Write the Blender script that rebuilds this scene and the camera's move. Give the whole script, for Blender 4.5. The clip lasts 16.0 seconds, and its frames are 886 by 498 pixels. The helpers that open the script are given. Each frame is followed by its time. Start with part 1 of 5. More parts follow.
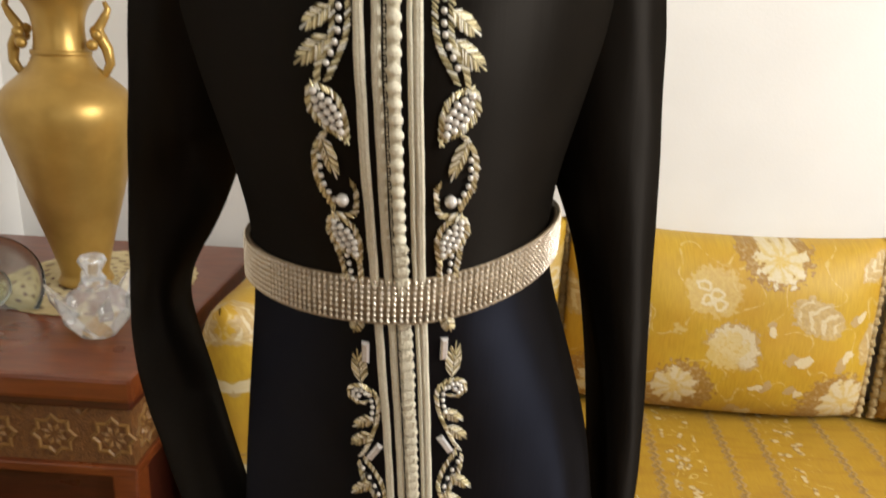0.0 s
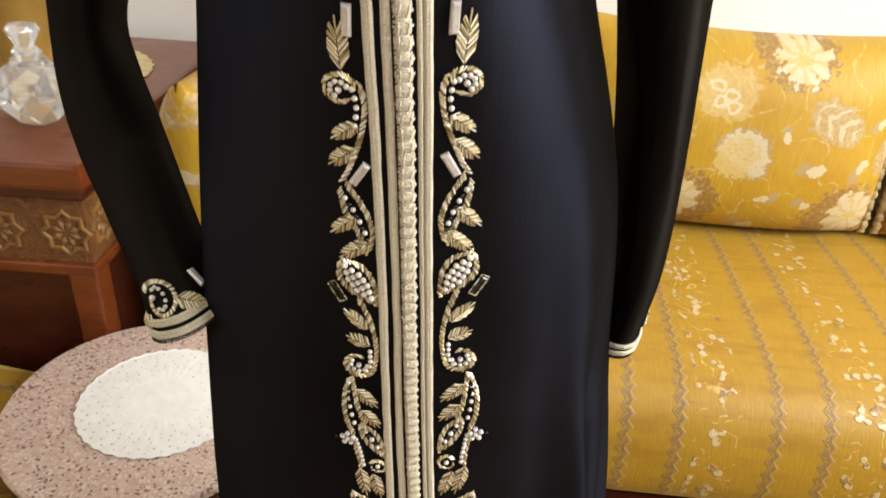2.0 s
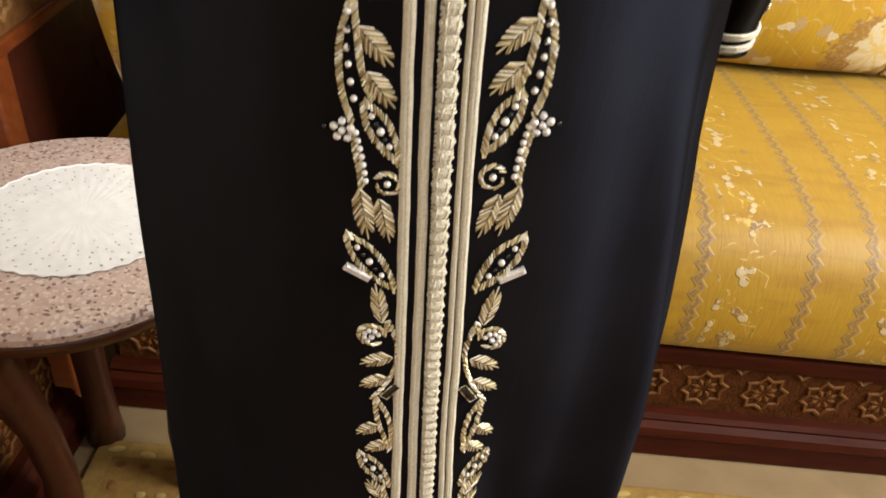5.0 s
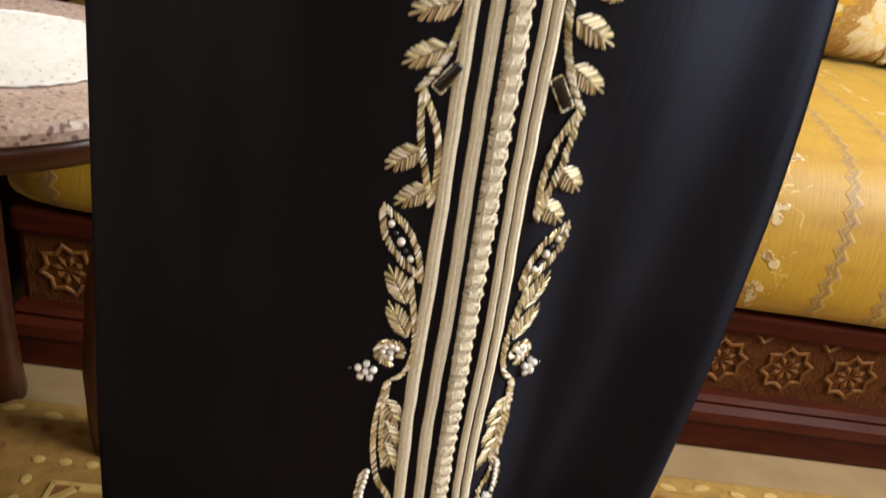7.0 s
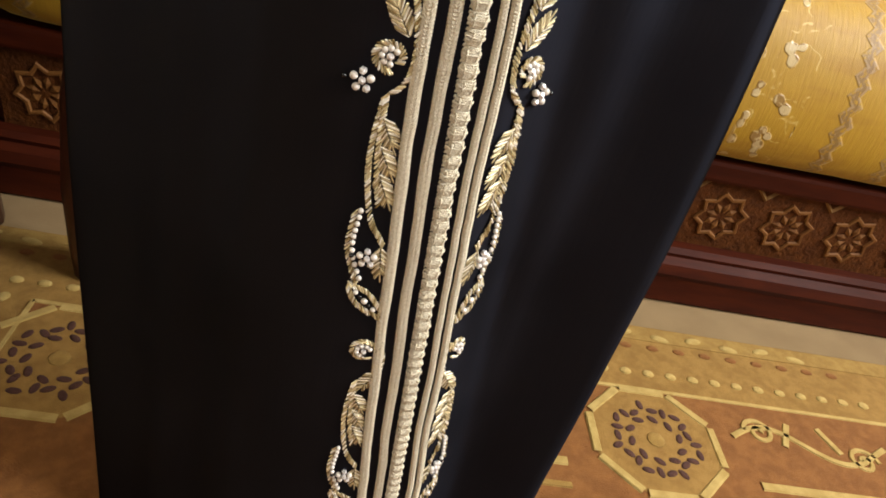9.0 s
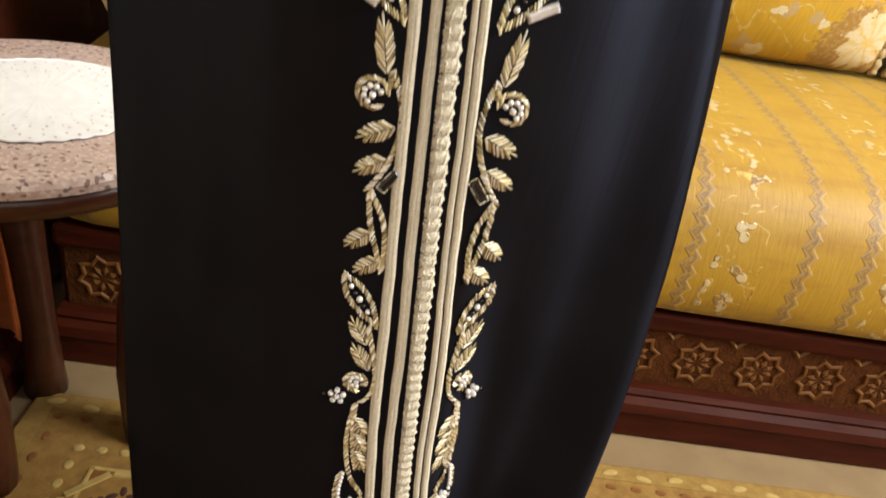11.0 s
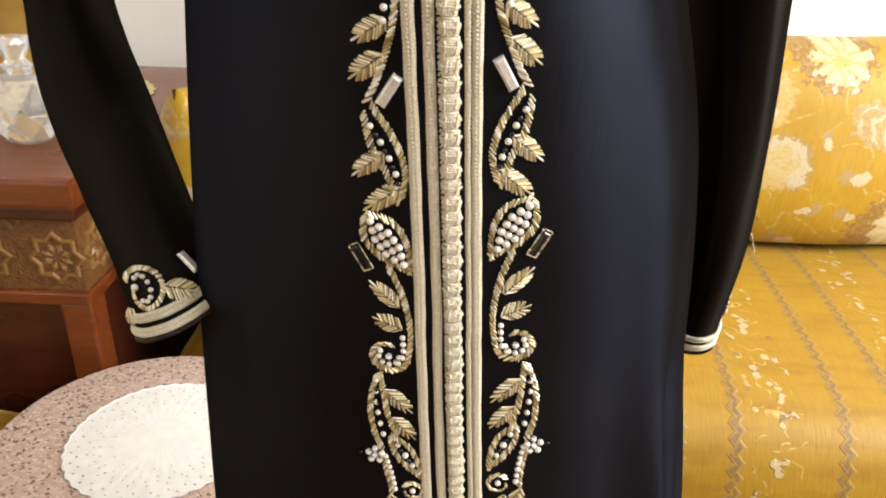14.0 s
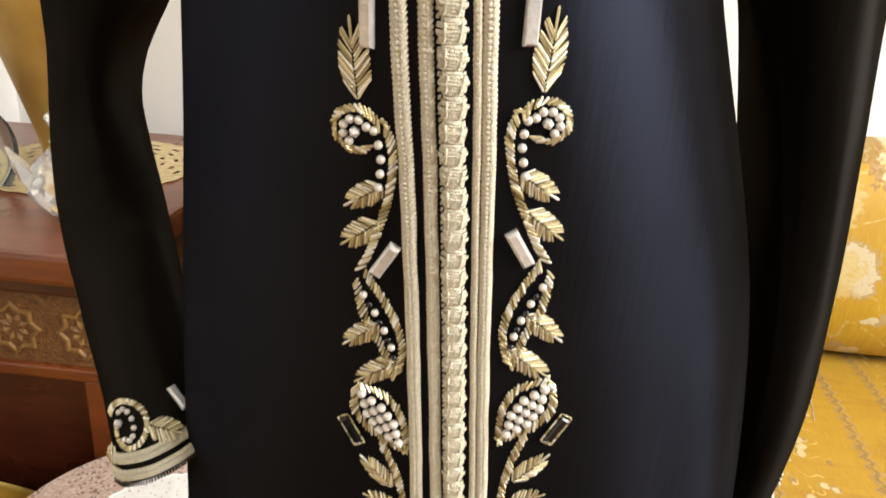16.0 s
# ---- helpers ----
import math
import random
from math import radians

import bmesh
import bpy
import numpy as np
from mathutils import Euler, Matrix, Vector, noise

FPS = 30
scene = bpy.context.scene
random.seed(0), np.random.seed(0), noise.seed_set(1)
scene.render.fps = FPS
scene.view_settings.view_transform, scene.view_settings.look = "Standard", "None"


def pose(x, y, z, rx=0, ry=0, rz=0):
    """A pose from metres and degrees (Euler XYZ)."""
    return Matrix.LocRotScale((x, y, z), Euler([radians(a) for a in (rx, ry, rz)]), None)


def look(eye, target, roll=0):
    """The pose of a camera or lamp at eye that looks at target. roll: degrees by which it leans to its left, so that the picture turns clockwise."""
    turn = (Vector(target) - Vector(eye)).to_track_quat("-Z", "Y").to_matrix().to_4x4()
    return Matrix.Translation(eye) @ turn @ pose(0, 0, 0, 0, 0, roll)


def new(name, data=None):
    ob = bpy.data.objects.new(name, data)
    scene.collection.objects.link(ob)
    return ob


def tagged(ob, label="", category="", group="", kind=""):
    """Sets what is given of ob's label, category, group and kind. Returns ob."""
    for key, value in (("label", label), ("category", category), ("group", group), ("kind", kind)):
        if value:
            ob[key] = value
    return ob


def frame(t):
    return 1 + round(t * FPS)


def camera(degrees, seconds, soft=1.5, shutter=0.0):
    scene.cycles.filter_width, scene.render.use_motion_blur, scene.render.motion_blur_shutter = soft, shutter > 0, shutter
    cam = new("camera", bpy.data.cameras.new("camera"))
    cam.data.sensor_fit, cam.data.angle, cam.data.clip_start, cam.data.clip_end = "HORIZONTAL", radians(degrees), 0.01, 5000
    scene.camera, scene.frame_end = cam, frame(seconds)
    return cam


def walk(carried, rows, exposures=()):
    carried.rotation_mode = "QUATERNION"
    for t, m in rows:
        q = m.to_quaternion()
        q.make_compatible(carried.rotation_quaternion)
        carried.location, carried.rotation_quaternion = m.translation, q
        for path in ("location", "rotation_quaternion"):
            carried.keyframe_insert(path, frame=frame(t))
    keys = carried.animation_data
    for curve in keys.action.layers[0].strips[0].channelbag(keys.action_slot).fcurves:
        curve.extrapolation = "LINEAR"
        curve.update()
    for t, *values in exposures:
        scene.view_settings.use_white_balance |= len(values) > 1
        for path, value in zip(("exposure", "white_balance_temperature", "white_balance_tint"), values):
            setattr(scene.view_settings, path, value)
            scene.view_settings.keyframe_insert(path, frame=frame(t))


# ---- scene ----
cam = camera(62.8, 16.0, 1.7, 0.4)
PATH = [
    (0, (0.048, 0.0, 1.32), (0.047, 1.906, 0.714), 2.6),
    (0.5, (0.049, 0.008, 1.287), (0.117, 1.869, 0.558), 3.8),
    (1, (0.048, 0.025, 1.259), (0.121, 1.834, 0.408), 3.1),
    (1.5, (0.041, 0.055, 1.214), (0.112, 1.823, 0.283), 3.8),
    (2, (0.038, 0.084, 1.183), (0.114, 1.824, 0.2), 4.2),
    (2.5, (0.034, 0.115, 1.149), (0.143, 1.821, 0.111), 5.8),
    (3, (0.038, 0.13, 1.115), (0.178, 1.806, 0.032), 7.0),
    (3.5, (0.042, 0.142, 1.077), (0.176, 1.745, -0.113), 6.5),
    (4, (0.027, 0.149, 1.035), (0.167, 1.716, -0.199), 7.7),
    (4.2, (0.025, 0.153, 1.026), (0.177, 1.717, -0.211), 7.4),
    (6.3, (-0.02, 0.207, 0.759), (0.314, 1.947, -0.169), 9.8),
    (6.5, (-0.017, 0.21, 0.737), (0.326, 1.953, -0.182), 10.6),
    (7, (-0.02, 0.201, 0.684), (0.338, 1.926, -0.262), 11.6),
    (7.5, (-0.02, 0.212, 0.634), (0.369, 1.914, -0.342), 12.2),
    (8, (-0.019, 0.206, 0.578), (0.408, 1.862, -0.46), 15.0),
    (8.2, (-0.016, 0.198, 0.568), (0.412, 1.837, -0.496), 15.5),
    (9.25, (-0.007, 0.168, 0.592), (0.382, 1.772, -0.53), 14.0),
    (10.3, (0.004, 0.146, 0.707), (0.308, 1.798, -0.379), 11.3),
    (10.5, (0.004, 0.144, 0.725), (0.297, 1.81, -0.342), 11.3),
    (11, (0.005, 0.141, 0.774), (0.293, 1.845, -0.231), 10.8),
    (11.5, (0.001, 0.13, 0.839), (0.236, 1.839, -0.173), 9.5),
    (12, (0.019, 0.151, 0.898), (0.302, 1.838, -0.138), 7.2),
    (12.5, (0.02, 0.148, 0.943), (0.292, 1.865, -0.046), 6.6),
    (13, (0.013, 0.14, 0.989), (0.216, 1.882, 0.027), 5.5),
    (13.5, (0.024, 0.147, 1.042), (0.183, 1.919, 0.127), 3.5),
    (14, (0.023, 0.144, 1.09), (0.067, 1.951, 0.233), 2.0),
    (14.5, (0.029, 0.154, 1.094), (0.024, 1.967, 0.249), 1.1),
    (15, (0.03, 0.169, 1.096), (-0.004, 1.988, 0.264), 2.1),
    (15.5, (0.037, 0.183, 1.111), (-0.061, 2.025, 0.338), 3.3),
    (16, (0.041, 0.204, 1.12), (-0.064, 2.07, 0.409), 3.4),
]
EXPOSURES = [(0, -0.18), (0.5, -0.16), (1.5, 0.12), (3.0, 0.25), (4.2, 0.2), (6.3, 0.36), (8.2, 0.4), (11, 0.42), (12.5, 0.42), (14.5, 0.42), (16, 0.4)]
walk(cam, [(t, look(eye, target, roll)) for t, eye, target, roll in PATH], EXPOSURES)

# ---- world and light ----
ROOM = pose(0, 0, 0, 0, 0, -5)          # the room's walls stand five degrees off the first view
world = bpy.data.worlds.new("sky_world")
scene.world = world
world.use_nodes = True
sky = world.node_tree.nodes.new("ShaderNodeTexSky")
sky.sky_type, sky.sun_disc = "NISHITA", False
sky.sun_elevation, sky.sun_rotation = radians(45), radians(120)
world.node_tree.links.new(sky.outputs[0], world.node_tree.nodes["Background"].inputs[0])
world.node_tree.nodes["Background"].inputs[1].default_value = 0.1


def area_lamp(name, m, w, h, watts, colour):
    d = bpy.data.lights.new(name, "AREA")
    d.shape, d.size, d.size_y, d.energy, d.color = "RECTANGLE", w, h, watts, colour
    ob = new(name, d)
    ob.matrix_world = m
    return ob


area_lamp("window_daylight", ROOM @ look((2.36, 0.1, 2.0), (0.0, 0.6, 0.5)), 1.6, 1.0, 122, (0.95, 0.93, 0.90))
# added fill from behind the camera; no source is known there
area_lamp("rear_fill_light", ROOM @ look((0.75, -2.2, 1.75), (0.0, 0.9, 0.6)), 1.7, 1.3, 10, (1.0, 0.93, 0.82))


# ---- materials ----
class Nodes:
    """A short hand for node trees."""

    def __init__(self, name, rough=0.6, metal=0.0):
        self.mat = bpy.data.materials.new(name)
        self.mat.use_nodes = True
        self.tree = self.mat.node_tree
        self.bsdf = self.tree.nodes["Principled BSDF"]
        self.bsdf.inputs["Roughness"].default_value = rough
        self.bsdf.inputs["Metallic"].default_value = metal

    def add(self, kind, ins=None, operation="", flat=False, smooth=False, colour=False):
        n = self.tree.nodes.new("ShaderNode" + kind)
        if operation:
            n.operation = operation
        if flat:
            n.voronoi_dimensions = "2D"
        if smooth:
            n.interpolation_type = "SMOOTHSTEP"
        if colour:
            n.data_type = "RGBA"
        for k, v in (ins or {}).items():
            self.put(n.inputs[k], v)
        return n

    def put(self, socket, v):
        if isinstance(v, bpy.types.NodeSocket):
            self.tree.links.new(v, socket)
        elif isinstance(v, (tuple, list)) and len(v) == 3 and socket.type == "RGBA":
            socket.default_value = (*v, 1)
        else:
            socket.default_value = v

    def math(self, op, a, b=0.0, c=0.0):
        return self.add("Math", {0: a, 1: b, 2: c}, operation=op).outputs[0]

    def mix(self, f, a, b):
        n = self.add("Mix", colour=True)
        self.put(n.inputs[0], f), self.put(n.inputs[6], a), self.put(n.inputs[7], b)
        return n.outputs[2]

    def ramp(self, v, lo, hi):
        return self.add("MapRange", {0: v, 1: lo, 2: hi}, smooth=True).outputs[0]

    def coords(self, which="Object"):
        return self.add("TexCoord").outputs[which]

    def noise(self, scale, detail=3.0, at=None, rough=0.55):
        return self.add("TexNoise", {"Vector": at or self.coords(), "Scale": scale, "Detail": detail, "Roughness": rough}).outputs[0]

    def set(self, colour=None, rough=None, bump=None, strength=0.3, distance=0.002):
        if colour is not None:
            self.put(self.bsdf.inputs["Base Color"], colour)
        if rough is not None:
            self.put(self.bsdf.inputs["Roughness"], rough)
        if bump is not None:
            b = self.add("Bump", {"Height": bump, "Strength": strength, "Distance": distance})
            self.put(self.bsdf.inputs["Normal"], b.outputs[0])
        return self.mat


def plain(name, c1, c2, rough, metal=0.0, scale=30.0, bump=0.2, fine=300.0, distance=0.001, shine=0.5):
    n = Nodes(name, rough, metal)
    n.bsdf.inputs["Specular IOR Level"].default_value = shine
    big, small = n.noise(scale), n.noise(fine, 2.0)
    r = n.math("ADD", n.math("MULTIPLY", n.math("SUBTRACT", big, 0.5), 0.25), rough)
    return n.set(n.mix(n.ramp(big, 0.3, 0.7), c1, c2), r, small, bump, distance)


def wood(name, c1, c2, rough=0.28, coat=0.2):
    n = Nodes(name, rough)
    p = n.add("Mapping", {"Vector": n.coords(), "Scale": (2.0, 14.0, 14.0)}).outputs[0]
    grain = n.noise(5.0, 6.0, p, 0.65)
    blot = n.noise(7.0, 2.0)
    col = n.mix(n.ramp(grain, 0.3, 0.7), c1, c2)
    col = n.mix(n.math("MULTIPLY", blot, 0.45), col, tuple(v * 0.45 for v in c1))
    n.bsdf.inputs["Coat Weight"].default_value = coat
    n.bsdf.inputs["Specular IOR Level"].default_value = 0.5 if coat else 0.12
    n.bsdf.inputs["Coat Roughness"].default_value = 0.25
    return n.set(col, n.math("ADD", n.math("MULTIPLY", blot, 0.25), rough - 0.1), grain, 0.12, 0.001)


# invented dark brown for the unseen walls, to cut bounce light and reflections
M_WALL_UNSEEN = plain("dark_unseen_wall", (0.17, 0.125, 0.08), (0.14, 0.10, 0.065), 0.75, scale=3.0, bump=0.25, fine=180.0)
M_WALL = plain("white_wall_paint", (0.77, 0.755, 0.72), (0.73, 0.715, 0.68), 0.7, scale=3.0, bump=0.25, fine=180.0)
M_WOOD = wood("red_brown_varnished_wood", (0.15, 0.032, 0.008), (0.235, 0.06, 0.014))
# the sofa's rails: the shade below the cushion is put into a darker wood colour
M_SOFA_WOOD = wood("shaded_sofa_wood", (0.034, 0.0046, 0.0009), (0.062, 0.0095, 0.0016), 0.6, 0.0)
M_WOOD_DARK = wood("dark_red_wood", (0.055, 0.011, 0.006), (0.10, 0.022, 0.010))
M_STOOL_WOOD = wood("brown_stool_wood", (0.05, 0.014, 0.006), (0.085, 0.024, 0.010), 0.35)
M_CARVED = plain("golden_carved_wood", (0.29, 0.155, 0.048), (0.20, 0.10, 0.028), 0.38, scale=60.0, bump=0.4)
# sofa panel ground, coloured darker than the cabinet's to carry the shade down there
M_CARVED_BASE = plain("shaded_carved_ground", (0.085, 0.027, 0.0055), (0.052, 0.0150, 0.003), 0.65, shine=0.12, scale=90.0, bump=0.8, fine=220.0, distance=0.003)
M_FRIEZE = plain("golden_brown_carved_frieze", (0.20, 0.085, 0.022), (0.13, 0.05, 0.012), 0.5, scale=90.0, bump=0.9, fine=220.0, distance=0.004)
M_GOLD_VASE = plain("gold_painted_ceramic", (0.46, 0.29, 0.075), (0.38, 0.23, 0.055), 0.36, 0.55, scale=14.0, bump=0.15)
M_STONE_FLOOR = plain("cream_floor_tile", (0.26, 0.18, 0.092), (0.215, 0.145, 0.072), 0.4, scale=12.0)
M_CEIL = plain("ceiling_paint", (0.8, 0.78, 0.73), (0.76, 0.74, 0.69), 0.8, scale=2.0)


def black_cloth(name, weight, tint, rough, deep):
    """Black cloth: a matt ground and a soft sheen along the threads."""
    n = Nodes(name, 0.6)
    fibres = n.add("Mapping", {"Vector": n.coords(), "Scale": (420.0, 420.0, 6.0)}).outputs[0]
    streaks = n.add("Mapping", {"Vector": n.coords(), "Scale": (60.0, 60.0, 1.6)}).outputs[0]
    weave, big, drape = n.noise(1.0, 3.0, fibres), n.noise(9.0, 3.0), n.noise(1.0, 3.0, streaks)
    col = n.mix(n.ramp(big, 0.3, 0.7), (0.0036, 0.0028, 0.0020), (0.0056, 0.0044, 0.0032))
    height = n.math("ADD", n.math("MULTIPLY", weave, 0.25), n.math("MULTIPLY", drape, deep))
    bump = n.add("Bump", {"Height": height, "Strength": 0.3, "Distance": 0.0012}).outputs[0]
    matt = n.add("BsdfDiffuse", {"Color": col, "Normal": bump})
    round_ = n.add("Tangent")
    round_.direction_type, round_.axis = "RADIAL", "Z"
    gloss = n.add("BsdfAnisotropic", {"Color": tint, "Anisotropy": 0.45, "Tangent": round_.outputs[0], "Roughness": n.math("ADD", n.math("MULTIPLY", big, 0.14), rough), "Normal": bump})
    both = n.add("MixShader", {0: weight, 1: matt.outputs[0], 2: gloss.outputs[0]})
    n.tree.links.new(both.outputs[0], n.tree.nodes["Material Output"].inputs[0])
    return n.mat


M_SATIN = black_cloth("black_satin_fabric", 0.0185, (0.58, 0.67, 1.0), 0.39, 0.8)
# crepe of the sleeves; also dulls the satin bodice, to take off its highlight
M_MATT_BLACK = black_cloth("matt_black_fabric", 0.009, (1.0, 0.9, 0.8), 0.5, 1.2)


def granite():
    n = Nodes("pink_speckled_granite", 0.3)
    v = n.add("TexVoronoi", {"Vector": n.coords(), "Scale": 300.0}).outputs["Color"]
    g = n.add("SeparateColor", {0: v}).outputs[0]
    soft = n.noise(120.0, 4.0)
    col = n.mix(n.ramp(soft, 0.3, 0.7), (0.52, 0.36, 0.30), (0.66, 0.52, 0.45))
    col = n.mix(n.math("GREATER_THAN", g, 0.82), col, (0.74, 0.62, 0.55))
    col = n.mix(n.math("LESS_THAN", g, 0.10), col, (0.16, 0.09, 0.075))
    col = n.mix(n.math("MULTIPLY", n.noise(6.0), 0.4), col, (0.50, 0.37, 0.31))
    return n.set(col, None, soft, 0.1, 0.0005)


M_GRANITE = granite()


def flower_mask(n, p, scale, size, petals, jitter=0.9, shift=(0, 0, 0), lobe=0.10, ragged=1.1, core=0.45):
    """A many-petalled bloom in each cell: its edge, a random number of its cell and the way to its middle."""
    q = n.add("Mapping", {"Vector": p, "Location": shift}).outputs[0]
    v = n.add("TexVoronoi", {"Vector": q, "Scale": scale, "Randomness": jitter}, flat=True)
    off = n.add("VectorMath", {0: q, 1: v.outputs["Position"]}, operation="SUBTRACT").outputs[0]
    s = n.add("SeparateXYZ", {0: off})
    ang = n.math("ARCTAN2", s.outputs[1], s.outputs[0])
    rnd = n.add("SeparateColor", {0: v.outputs["Color"]})
    rip = n.math("SINE", n.math("ADD", n.math("MULTIPLY", ang, petals), n.math("MULTIPLY", rnd.outputs[1], 6.0)))
    dist = v.outputs["Distance"]
    wob = n.noise(scale * 5.0, 2.0, q)
    edge = n.math("ADD", n.math("MULTIPLY", rip, size * lobe), n.math("ADD", size * core, n.math("MULTIPLY", wob, size * ragged)))
    return n.math("SUBTRACT", edge, dist), rnd.outputs[0], dist, rip


def velvet_base(n, p):
    stripe = n.add("Mapping", {"Vector": p, "Scale": (260.0, 30.0, 30.0)}).outputs[0]
    worn_ = n.noise(1.0, 4.0, stripe)
    big = n.noise(9.0, 3.0, p)
    col = n.mix(n.ramp(worn_, 0.25, 0.75), (0.36, 0.206, 0.007), (0.475, 0.298, 0.014))
    return n.mix(n.math("MULTIPLY", big, 0.5), col, (0.54, 0.345, 0.02)), worn_


CREAM, SILVER, SHADE, UMBER = (0.56, 0.43, 0.17), (0.59, 0.51, 0.33), (0.38, 0.28, 0.16), (0.25, 0.125, 0.026)


class Motif:
    """One woven motif of the pillow brocade about a middle, with its own radius and turn."""

    def __init__(self, n, p, rough, x, y, r, turn):
        self.n, self.r = n, r
        off = n.add("VectorMath", {0: p, 1: (x, y, 0.0)}, operation="SUBTRACT").outputs[0]
        spun = n.add("Mapping", {"Vector": off, "Rotation": (0, 0, -radians(turn)), "Scale": (1 / r, 1 / r, 1.0)}).outputs[0]
        s = n.add("SeparateXYZ", {0: spun})
        self.x, self.y = s.outputs[0], s.outputs[1]
        self.ang = n.math("ARCTAN2", self.y, self.x)
        self.rough = n.math("MULTIPLY", n.math("SUBTRACT", rough, 0.5), 0.9)
        self.dist = n.math("ADD", self.radius(0, 0), self.rough)

    def radius(self, x, y, kx=1.0, ky=1.0):
        n = self.n
        a, b = n.math("MULTIPLY", n.math("SUBTRACT", self.x, x), kx), n.math("MULTIPLY", n.math("SUBTRACT", self.y, y), ky)
        return n.math("SQRT", n.math("ADD", n.math("MULTIPLY", a, a), n.math("MULTIPLY", b, b)))

    def inside(self, d, edge, soft=0.06):
        return self.n.ramp(d, edge + soft, edge - soft)

    def lay(self, col, mask, tone, much):
        return self.n.mix(self.n.math("MULTIPLY", mask, much), col, tone)

    def peony(self, col, fine):
        n = self.n
        halo = n.math("ADD", self.radius(-0.3, -0.1), n.math("MULTIPLY", self.rough, 1.3))
        col = self.lay(col, self.inside(halo, 1.18), n.mix(n.ramp(fine, 0.45, 0.75), UMBER, SHADE), 0.8)
        lobes = n.math("ABSOLUTE", n.math("SINE", n.math("MULTIPLY", self.ang, 4.5)))
        flower = self.inside(n.math("SUBTRACT", self.dist, n.math("MULTIPLY", lobes, 0.2)), 0.62)
        streak = n.math("ADD", n.math("MULTIPLY", lobes, 0.5), n.math("MULTIPLY", fine, 0.7))
        col = self.lay(col, flower, n.mix(n.ramp(streak, 0.45, 0.8), CREAM, SILVER), 0.9)
        return self.lay(col, self.inside(self.dist, 0.2, 0.1), (0.56, 0.38, 0.08), 0.7)

    def fan(self, col, fine):
        n = self.n
        half = n.ramp(self.y, -0.45, -0.15)
        col = self.lay(col, n.math("MULTIPLY", self.inside(self.dist, 1.0), half), SHADE, 0.7)
        col = self.lay(col, n.math("MULTIPLY", self.inside(self.dist, 0.86, 0.04), half), SILVER, 0.85)
        col = self.lay(col, self.inside(n.math("ADD", self.radius(-0.12, -0.12), self.rough), 0.66), CREAM, 0.75)
        return self.lay(col, n.math("MULTIPLY", self.inside(self.dist, 0.6), n.ramp(fine, 0.52, 0.62)), (0.52, 0.34, 0.07), 0.6)

    def rosette(self, col, fine):
        n = self.n
        col = self.lay(col, self.inside(self.dist, 0.95, 0.1), n.mix(n.ramp(fine, 0.4, 0.6), (0.50, 0.36, 0.14), CREAM), 0.6)
        for x, y in ((0.1, -0.05), (-0.35, 0.25), (0.25, -0.5), (-0.2, -0.35)):
            d = self.radius(x, y)
            col = self.lay(col, n.math("MULTIPLY", self.inside(d, 0.26), n.ramp(n.math("ABSOLUTE", n.math("SUBTRACT", d, 0.2)), 0.1, 0.03)), SILVER, 0.8)
        return col

    def leaf(self, col, fine):
        n = self.n
        d = n.math("ADD", self.radius(0, 0, 1.0, 1.55), self.rough)
        col = self.lay(col, self.inside(d, 0.98), n.mix(n.ramp(fine, 0.42, 0.58), (0.47, 0.36, 0.20), SHADE), 0.65)
        vein = n.math("SINE", n.math("ADD", n.math("MULTIPLY", self.x, 13.0), n.math("MULTIPLY", n.math("ABSOLUTE", self.y), -11.0)))
        return self.lay(col, n.math("MULTIPLY", self.inside(d, 0.78), n.ramp(vein, 0.2, 0.8)), SILVER, 0.7)

    def sprig(self, col, fine):
        n = self.n
        col = self.lay(col, self.inside(n.math("ADD", self.radius(-0.35, 0.1, 1.1, 1.4), self.rough), 0.62), SHADE, 0.7)
        return self.lay(col, self.inside(n.math("ADD", self.radius(0.4, -0.2, 1.0, 1.7), self.rough), 0.58), SILVER, 0.85)


PILLOW_MOTIFS = {"peony": ((0.10, 0.385, 0.068, -90), (0.28, 0.062, 0.072, 20), (-0.10, 0.085, 0.062, 120)), "fan": ((0.01, 0.18, 0.062, -30),), "rosette": ((-0.04, 0.31, 0.062, 0),),
                 "leaf": ((0.187, 0.262, 0.066, -25), (0.338, 0.205, 0.062, 70), (0.316, 0.37, 0.044, 40)),
                 "sprig": ((0.155, 0.165, 0.03, 20), (0.26, 0.165, 0.03, 80), (0.085, 0.10, 0.028, -160), (0.157, 0.09, 0.022, 10), (0.055, 0.03, 0.034, 0), (0.28, 0.26, 0.024, 60), (0.09, 0.235, 0.022, -40))}


